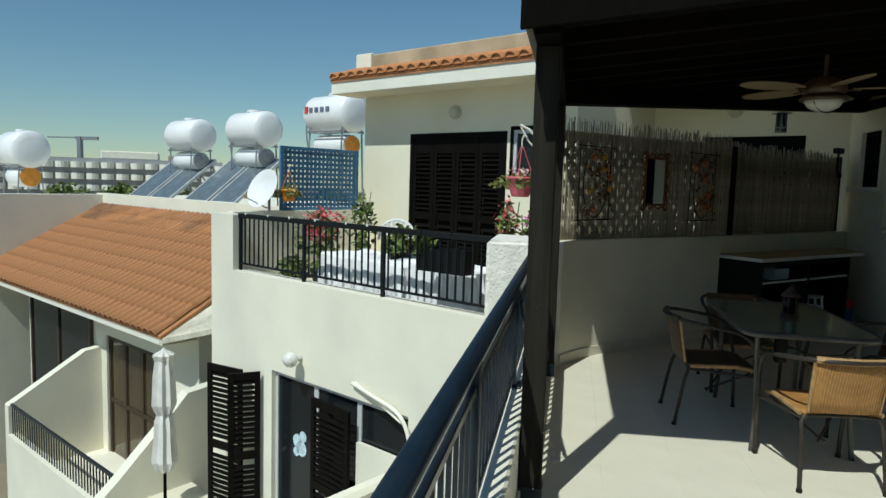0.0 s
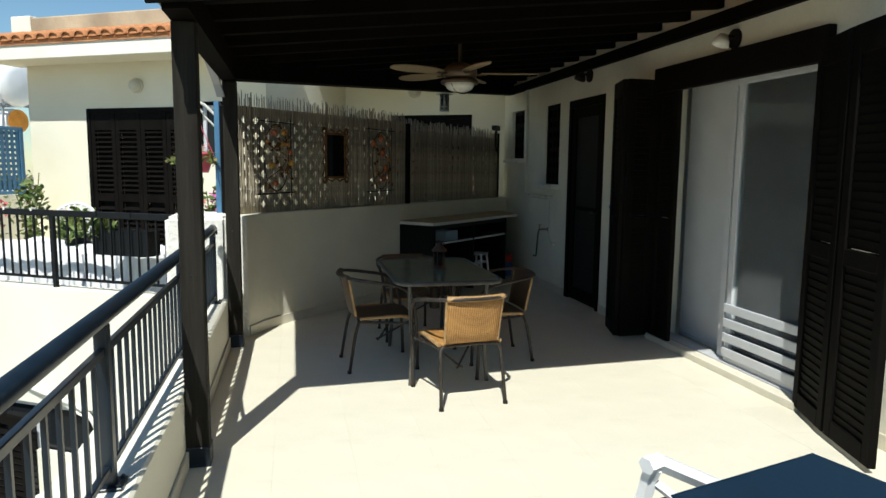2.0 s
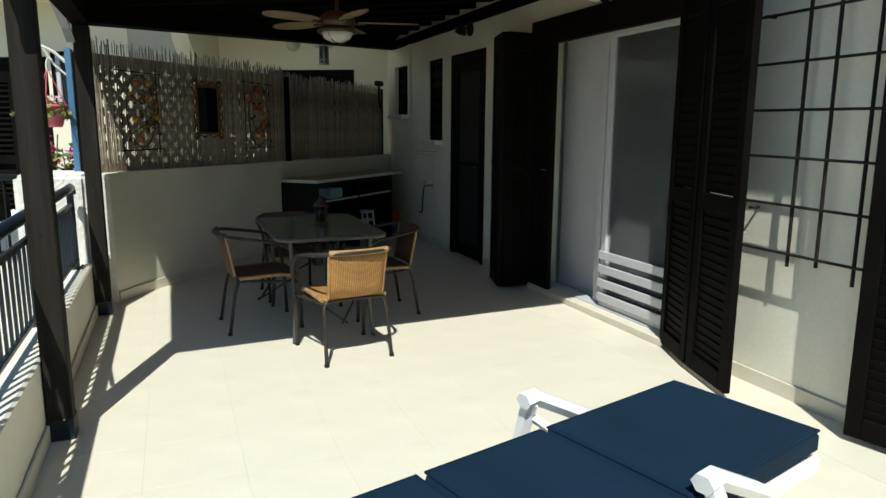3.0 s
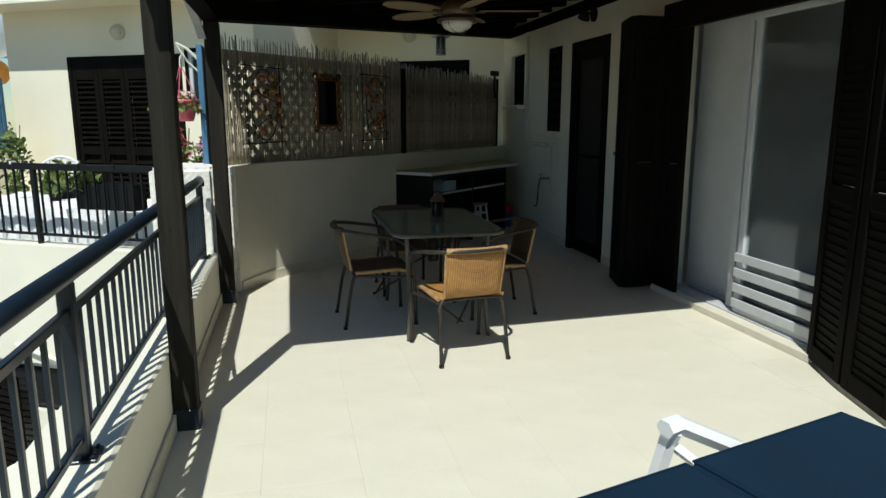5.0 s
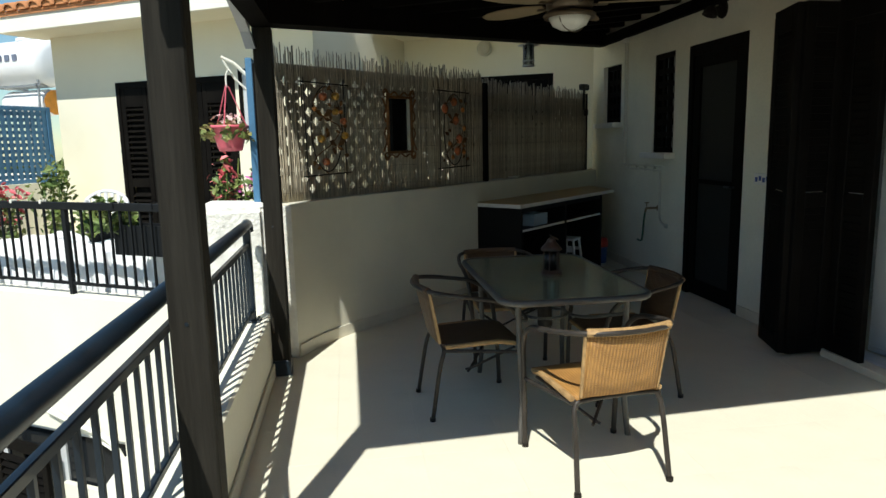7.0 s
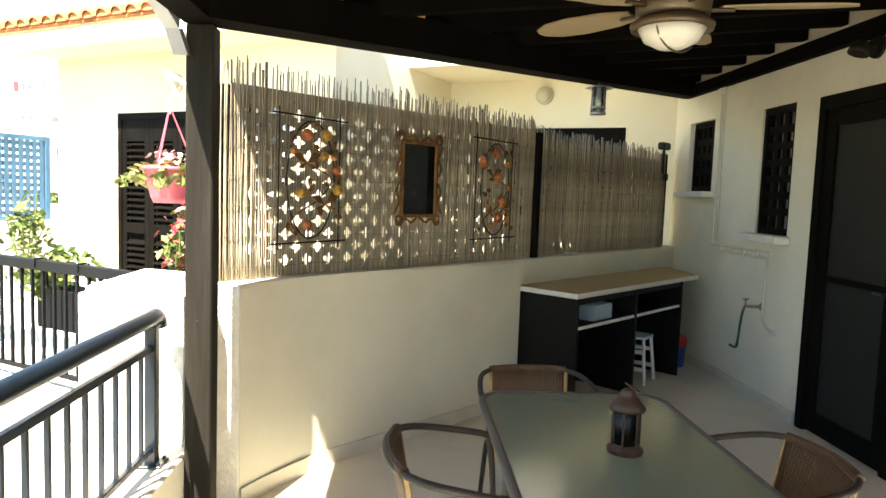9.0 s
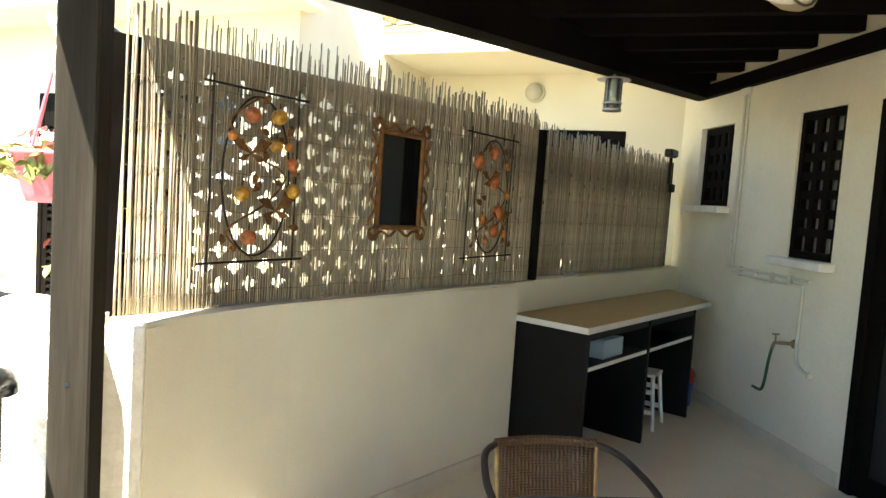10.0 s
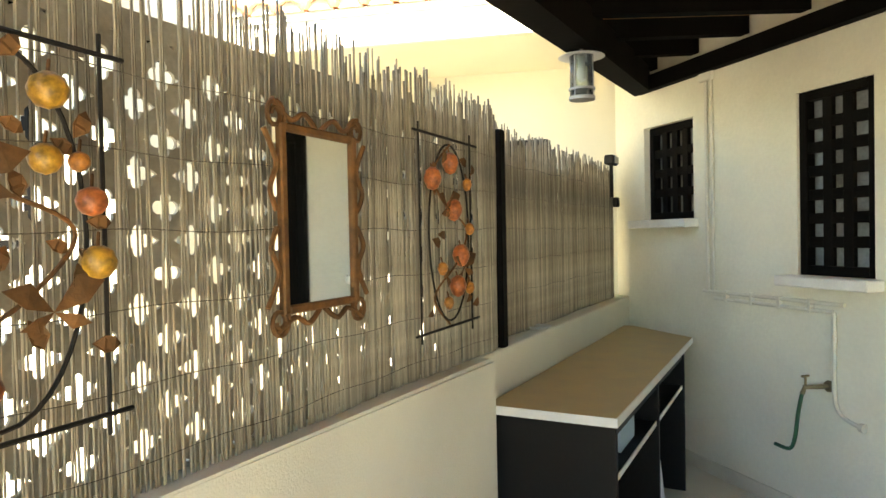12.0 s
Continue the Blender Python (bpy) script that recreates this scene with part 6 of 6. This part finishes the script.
def wicker(name, color, dark):
    """Woven flat cane: two crossing waves give colour and relief."""
    m = bpy.data.materials.new(name)
    m.use_nodes = True
    n, l = m.node_tree.nodes, m.node_tree.links
    p = n["Principled BSDF"]
    p.inputs["Roughness"].default_value = 0.55
    tc = n.new("ShaderNodeTexCoord")
    waves = []
    for direction in ("X", "Z"):
        w = n.new("ShaderNodeTexWave")
        w.wave_type, w.bands_direction = "BANDS", direction
        w.inputs["Scale"].default_value, w.inputs["Distortion"].default_value = (22 if direction == "X" else 30), 1.0
        w.inputs["Detail"].default_value = 2
        l.new(tc.outputs["Object"], w.inputs["Vector"])
        waves.append(w)
    wy = n.new("ShaderNodeTexWave")
    wy.wave_type, wy.bands_direction = "BANDS", "Y"
    wy.inputs["Scale"].default_value, wy.inputs["Distortion"].default_value = 26, 1.0
    l.new(tc.outputs["Object"], wy.inputs["Vector"])
    mx = n.new("ShaderNodeMath")
    mx.operation = "MULTIPLY"
    l.new(waves[0].outputs["Fac"], mx.inputs[0])
    mm = n.new("ShaderNodeMath")
    mm.operation = "MAXIMUM"
    l.new(waves[1].outputs["Fac"], mm.inputs[0]), l.new(wy.outputs["Fac"], mm.inputs[1])
    l.new(mm.outputs[0], mx.inputs[1])
    noise_node = n.new("ShaderNodeTexNoise")
    noise_node.inputs["Scale"].default_value = 9
    l.new(tc.outputs["Object"], noise_node.inputs["Vector"])
    ad = n.new("ShaderNodeMath")
    ad.operation = "MULTIPLY_ADD"
    ad.inputs[1].default_value, ad.inputs[2].default_value = 0.7, 0.0
    l.new(mx.outputs[0], ad.inputs[0]), l.new(noise_node.outputs[0], ad.inputs[2])
    mix = n.new("ShaderNodeMix")
    mix.data_type = "RGBA"
    mix.inputs[6].default_value, mix.inputs[7].default_value = (*dark, 1), (*color, 1)
    l.new(ad.outputs[0], mix.inputs[0]), l.new(mix.outputs[2], p.inputs["Base Color"])
    b = n.new("ShaderNodeBump")
    b.inputs["Strength"].default_value, b.inputs["Distance"].default_value = 0.7, 0.004
    l.new(mx.outputs[0], b.inputs["Height"]), l.new(b.outputs[0], p.inputs["Normal"])
    return m


CHAIR_STEEL = material("dark brown-grey steel tube", (0.042, 0.035, 0.029), 0.42, metal=0.2, vary=0.25, scale=14, bump=0.05)
HONEY = wicker("honey woven cane", (0.42, 0.215, 0.058), (0.13, 0.055, 0.014))
BROWN_CANE = wicker("brown woven cane", (0.085, 0.043, 0.015), (0.032, 0.016, 0.006))
WICKER_EDGE = material("cane wrapping", (0.36, 0.22, 0.09), 0.6, vary=0.3, scale=30, grain=120, bump=0.4)


def curved_panel(pts_bottom, pts_top, thick):
    """A panel between two curved lines, with thickness."""
    bm = bmesh.new()
    rows = []
    n = len(pts_bottom)
    for f in (0, 0.25, 0.5, 0.75, 1):
        rows.append([Vector(a).lerp(Vector(b), f) for a, b in zip(pts_bottom, pts_top)])
    front = [[bm.verts.new(p) for p in r] for r in rows]
    back = [[bm.verts.new(p + Vector((0, thick, 0))) for p in r] for r in rows]
    for i in range(4):
        for k in range(n - 1):
            bm.faces.new((front[i][k], front[i][k + 1], front[i + 1][k + 1], front[i + 1][k]))
            bm.faces.new((back[i][k], back[i + 1][k], back[i + 1][k + 1], back[i][k + 1]))
    for k in range(n - 1):
        bm.faces.new((front[0][k], back[0][k], back[0][k + 1], front[0][k + 1]))
        bm.faces.new((front[4][k], front[4][k + 1], back[4][k + 1], back[4][k]))
    for i in range(4):
        bm.faces.new((front[i][0], front[i + 1][0], back[i + 1][0], back[i][0]))
        bm.faces.new((front[i][-1], back[i][-1], back[i + 1][-1], front[i + 1][-1]))
    return bm


LOWER = Matrix.Diagonal((1, 1, 0.962, 1))


def build_chair(m, label, WICKER):
    """A stacking bistro chair; it faces local +y, its back stands at -y."""
    wrap = WICKER_EDGE if WICKER is HONEY else BROWN_CANE
    t = thing("dining_chair", m @ LOWER, label, "chair", "chairs round the table")
    # seat dips slightly and its front rolls down
    bm = bmesh.new()
    grid = []
    for f in [k / 8 for k in range(9)]:
        row = []
        for k in range(9):
            x = (-0.205 + k * 0.05125) * (0.92 + 0.08 * f)
            y = -0.19 + 0.42 * f
            z = 0.415 + 0.02 * f - 0.018 * math.sin(math.pi * f) * math.cos(x * 6) - (0.03 * (f - 0.8) / 0.2 if f > 0.8 else 0)
            row.append(bm.verts.new((x, y, z)))
        grid.append(row)
    for i in range(8):
        for k in range(8):
            bm.faces.new((grid[i][k], grid[i][k + 1], grid[i + 1][k + 1], grid[i + 1][k]))
    ret = bmesh.ops.extrude_face_region(bm, geom=list(bm.faces))
    bmesh.ops.translate(bm, vec=(0, 0, -0.018), verts=[e for e in ret["geom"] if isinstance(e, bmesh.types.BMVert)])
    s = part("seat", bm, WICKER, t, smooth=True)
    part("seat_edge", tube(bmesh.new(), [(-0.205, -0.18, 0.405), (-0.208, 0.1, 0.415), (-0.2, 0.225, 0.39), (0.2, 0.225, 0.39), (0.208, 0.1, 0.415), (0.205, -0.18, 0.405)], 0.014, 8), WICKER_EDGE, s, "wrapped cane edge")
    lo = [(x, -0.205 - 0.02 * math.cos(x * 7), 0.42) for x in [-0.175 + k * 0.04375 for k in range(9)]]
    hi = [(x * 1.06, -0.245 - 0.055 * math.cos(x * 7), 0.715) for x in [-0.175 + k * 0.04375 for k in range(9)]]
    b = part("backrest", curved_panel(lo, hi, 0.014), WICKER, t, smooth=True)
    part("back_edge", tube(bmesh.new(), [(x, y + 0.002, z + 0.002) for x, y, z in hi], 0.0185, 8), wrap, b, "wrapped cane top")
    for e in (0, -1):
        part("side_edge", tube(bmesh.new(), [(lo[e][0], lo[e][1] + 0.007, lo[e][2]), (hi[e][0], hi[e][1] + 0.007, hi[e][2])], 0.009, 6), WICKER_EDGE, b)
    hoop = curve_points([(-0.235, 0.235, 0.0), (-0.245, 0.225, 0.30), (-0.262, 0.19, 0.55), (-0.270, 0.10, 0.645), (-0.268, -0.05, 0.680), (-0.225, -0.22, 0.708), (-0.10, -0.297, 0.716), (0.10, -0.297, 0.716),
                         (0.225, -0.22, 0.708), (0.268, -0.05, 0.680), (0.270, 0.10, 0.645), (0.262, 0.19, 0.55), (0.245, 0.225, 0.30), (0.235, 0.235, 0.0)], 6)
    part("arm_frame", tube(bmesh.new(), hoop, 0.0125, 10), CHAIR_STEEL, t, "grey steel tube hoop", smooth=True)
    rear = curve_points([(-0.215, -0.26, 0.0), (-0.205, -0.215, 0.28), (-0.195, -0.19, 0.37), (-0.14, -0.185, 0.395), (0.14, -0.185, 0.395), (0.195, -0.19, 0.37), (0.205, -0.215, 0.28), (0.215, -0.26, 0.0)], 5)
    part("rear_leg_frame", tube(bmesh.new(), rear, 0.0115, 10), CHAIR_STEEL, t, smooth=True)
    for sx in (-1, 1):
        part("side_rail", tube(bmesh.new(), [(sx * 0.20, -0.19, 0.385), (sx * 0.245, 0.21, 0.36)], 0.010, 8), CHAIR_STEEL, t)
        part("cross_brace", tube(bmesh.new(), [(sx * 0.20, 0.19, 0.375), (0, 0.0, 0.20), (-sx * 0.02, -0.02, 0.19)], 0.008, 6), CHAIR_STEEL, t)
        for q in ((sx * 0.235, 0.235), (sx * 0.215, -0.26)):
            part("foot_cap", lathe(bmesh.new(), [(0.0, 0.0), (0.0155, 0.0), (0.0155, 0.03), (0.0, 0.03)], 10, (q[0], q[1], -0.011)), BLACK_IRON, t)
    return t


build_chair(pose(1.538, 3.80, 0.0, 0, 0, 8), "bistro chair of grey steel tube and honey-coloured woven cane", HONEY)
first = build_chair(pose(1.12, 4.60, 0.0, 0, 0, -86), "bistro chair of grey steel tube with a brown woven seat", BROWN_CANE)
for m in (pose(2.01, 4.63, 0.0, 0, 0, 92), pose(1.48, 5.42, 0.0, 0, 0, 183)):
    copy_thing(first, m @ LOWER)

t = thing("patio_table", pose(1.528, 4.54, 0), "rectangular patio table with a frosted glass top and grey steel legs", "table")
TABLE_GLASS = bpy.data.materials.new("rippled table glass")
TABLE_GLASS.use_nodes = True
tn, tl = TABLE_GLASS.node_tree.nodes, TABLE_GLASS.node_tree.links
tp = tn["Principled BSDF"]
tp.inputs["Base Color"].default_value, tp.inputs["Roughness"].default_value = (0.21, 0.27, 0.185, 1), 0.14
tp.inputs["Transmission Weight"].default_value, tp.inputs["IOR"].default_value = 0.35, 1.45
tno, tb = tn.new("ShaderNodeTexNoise"), tn.new("ShaderNodeBump")
tno.inputs["Scale"].default_value = 34
tb.inputs["Strength"].default_value, tb.inputs["Distance"].default_value = 0.22, 0.003
tl.new(tno.outputs[0], tb.inputs["Height"]), tl.new(tb.outputs[0], tp.inputs["Normal"])
W2, L2, R = 0.36, 0.585, 0.11


def rounded(w, l, r, n=7):
    out = []
    for cx, cy, a0 in ((w - r, l - r, 0), (-(w - r), l - r, 90), (-(w - r), -(l - r), 180), (w - r, -(l - r), 270)):
        out += [(cx + r * math.cos(radians(a0 + k * 90 / n)), cy + r * math.sin(radians(a0 + k * 90 / n))) for k in range(n + 1)]
    return out


bm = bmesh.new()
slab(bm, [(x, y, 0.711) for x, y in rounded(W2 - 0.012, L2 - 0.012, R)], (0, 0, 0.006))
part("glass_top", bm, TABLE_GLASS, t, "greenish rippled glass")
part("rim", tube(bmesh.new(), [(x, y, 0.706) for x, y in rounded(W2, L2, R)], 0.016, 10, closed=True), GREY_STEEL, t, smooth=True)
for sx in (-1, 1):
    for sy in (-1, 1):
        part("leg", tube(bmesh.new(), curve_points([(sx * 0.27, sy * 0.47, 0.70), (sx * 0.265, sy * 0.465, 0.55), (sx * 0.255, sy * 0.48, 0.25), (sx * 0.27, sy * 0.51, -0.008)], 5), 0.0145, 10), GREY_STEEL, t, smooth=True)
    part("side_brace", tube(bmesh.new(), curve_points([(sx * 0.265, -0.46, 0.60), (sx * 0.16, -0.2, 0.52), (sx * 0.12, 0.0, 0.50), (sx * 0.16, 0.2, 0.52), (sx * 0.265, 0.46, 0.60)], 5), 0.009, 8), GREY_STEEL, t, smooth=True)
part("hub_ring", tube(bmesh.new(), [(0.12 * math.cos(a), 0.12 * math.sin(a), 0.50) for a in (k * math.pi / 12 for k in range(24))], 0.008, 6, closed=True), GREY_STEEL, t)
part("umbrella_hub", lathe(bmesh.new(), [(0.035, 0.42), (0.04, 0.44), (0.04, 0.56), (0.035, 0.58), (0.03, 0.58), (0.03, 0.42), (0.035, 0.42)], 16), BLACK_IRON, t)

t = thing("table_lantern", pose(1.558, 4.52, 0.717), "small bronze lantern with pale glass standing on the table", "lantern")
COPPER = material("dull copper", (0.075, 0.045, 0.032), 0.5, metal=0.5, vary=0.3, scale=18)
part("base", lathe(bmesh.new(), [(0.0, 0.0), (0.055, 0.0), (0.057, 0.012), (0.045, 0.022), (0.04, 0.028), (0.0, 0.028)], 20), COPPER, t)
g = part("glass", lathe(bmesh.new(), [(0.036, 0.028), (0.038, 0.028), (0.038, 0.135), (0.036, 0.135), (0.036, 0.028)], 18), GLASS, t, "clear glass", smooth=True)
part("candle", lathe(bmesh.new(), [(0.0, 0.028), (0.033, 0.028), (0.033, 0.128), (0.0, 0.128)], 14), material("pale blue candle", (0.55, 0.66, 0.70), 0.5), t, "pale candle")
for k in range(6):
    a = k * math.pi / 3
    part("bar", tube(bmesh.new(), [(0.043 * math.cos(a), 0.043 * math.sin(a), 0.022), (0.043 * math.cos(a), 0.043 * math.sin(a), 0.14)], 0.0035, 6), COPPER, t)
part("roof", lathe(bmesh.new(), [(0.055, 0.135), (0.057, 0.142), (0.045, 0.158), (0.03, 0.175), (0.022, 0.182), (0.024, 0.19), (0.012, 0.20), (0.0, 0.204)], 20), COPPER, t, smooth=True)
part("ring", tube(bmesh.new(), [(0.022 * math.cos(a) + 0.014, 0.022 * math.sin(a), 0.203 - 0.6 * 0.022 * math.cos(a)) for a in (k * math.pi / 8 for k in range(16))], 0.003, 6, closed=True), COPPER, t)

# ---- sun lounger ----
t = thing("sun_lounger", pose(2.47, 1.456, 0, 0, 0, 195), "white plastic sun lounger with a navy blue cushion", "lounger")
NAVY = material("navy cushion cloth", (0.0016, 0.016, 0.036), 0.9, vary=0.15, scale=5, grain=220, bump=0.2)
# local x runs from the head end to the foot end
for y in (-0.26, 0.26):
    part("side_rail", boxes((0.0, 1.9, y - 0.03, y + 0.03, 0.27, 0.33), bevel=0.012), WHITE_PLASTIC, t)
for k in range(14):
    part("slat", boxes((0.05 + k * 0.135, 0.12 + k * 0.135, -0.23, 0.23, 0.315, 0.335), bevel=0.004), WHITE_PLASTIC, t)
for x in (0.35, 1.6):
    for y in (-0.26, 0.26):
        part("leg", tube(bmesh.new(), [(x, y, 0.29), (x + (0.05 if x > 1 else -0.05), y * 1.08, -0.008)], 0.026, 8), WHITE_PLASTIC, t)
for x0, x1 in ((0.0, 0.745), (0.755, 1.25), (1.26, 1.88)):
    c = part("cushion_section", boxes((x0, x1, -0.285, 0.285, 0.337, 0.43), bevel=0.022), NAVY, t, "navy blue cloth")
    part("piping", tube(bmesh.new(), [(x0 + 0.012, -0.278, 0.422), (x1 - 0.012, -0.278, 0.422), (x1 - 0.012, 0.278, 0.422), (x0 + 0.012, 0.278, 0.422)], 0.005, 6, closed=True), NAVY, c)
for sy in (-1, 1):
    part("arm_support", tube(bmesh.new(), [(0.68, sy * 0.49 - 0.05, -0.008), (0.69, sy * 0.37 - 0.05, 0.42), (0.695, sy * 0.345 - 0.05, 0.47)], 0.034, 6, flat=0.8), WHITE_PLASTIC, t)
    part("armrest", tube(bmesh.new(), [(0.735, sy * 0.345 - 0.05, 0.475), (0.68, sy * 0.345 - 0.05, 0.48), (0.44, sy * 0.32 - 0.02, 0.36), (0.38, sy * 0.29, 0.32)], 0.036, 6, flat=0.85), WHITE_PLASTIC, t)
    part("arm_stay", tube(bmesh.new(), [(0.68, sy * 0.35 - 0.05, 0.40), (0.58, sy * 0.28, 0.30)], 0.018, 4), WHITE_PLASTIC, t)

# ---- floor tiles, in courses along the terrace ----
bm = box(bmesh.new(), 0.0002, 0.3998, 0.0002, 0.3998, -0.0029, 0.0, bevel=0.0002)
me = bpy.data.meshes.new("floor_tile")
bm.to_mesh(me)
bm.free()
me.materials.append(TILE)


def clipped(poly, point, normal):
    """The part of a plan outline on the side of a line that normal points to."""
    out = []
    for a, b in zip(poly, poly[1:] + poly[:1]):
        da, db = (a - point).dot(normal), (b - point).dot(normal)
        if da >= 0:
            out.append(a)
        if da * db < 0:
            out.append(a + (b - a) * (da / (da - db)))
    return out


DN2, EDGE0 = Vector((DN.x, DN.y)), Vector((P0.x, P0.y)) + Vector((DN.x, DN.y)) * 0.002
for i in range(9):
    for j in range(-8, 23):
        x, y = -0.016 + i * 0.4, j * 0.4
        square = [Vector(c) for c in ((x + 0.0006, y + 0.0006), (x + 0.3994, y + 0.0006), (x + 0.3994, y + 0.3994), (x + 0.0006, y + 0.3994))]
        inside = clipped(square, EDGE0, DN2)
        if y < -3.0 or len(inside) < 3:
            continue
        if inside == square and x + 0.4 < 3.56:
            ob = new("floor_tile", me)
            ob.location = (x, y, 0)
        else:
            inside = clipped(inside, Vector((3.555, 0)), Vector((-1, 0)))
            if len(inside) < 3:
                continue
            cut = bpy.data.meshes.new("floor_tile")
            bm = prism(bmesh.new(), [(c.x, c.y) for c in inside], -0.0029, 0.0)
            bmesh.ops.recalc_face_normals(bm, faces=bm.faces)
            bm.to_mesh(cut)
            bm.free()
            cut.materials.append(TILE)
            ob = new("floor_tile", cut)
        ob.parent = floor
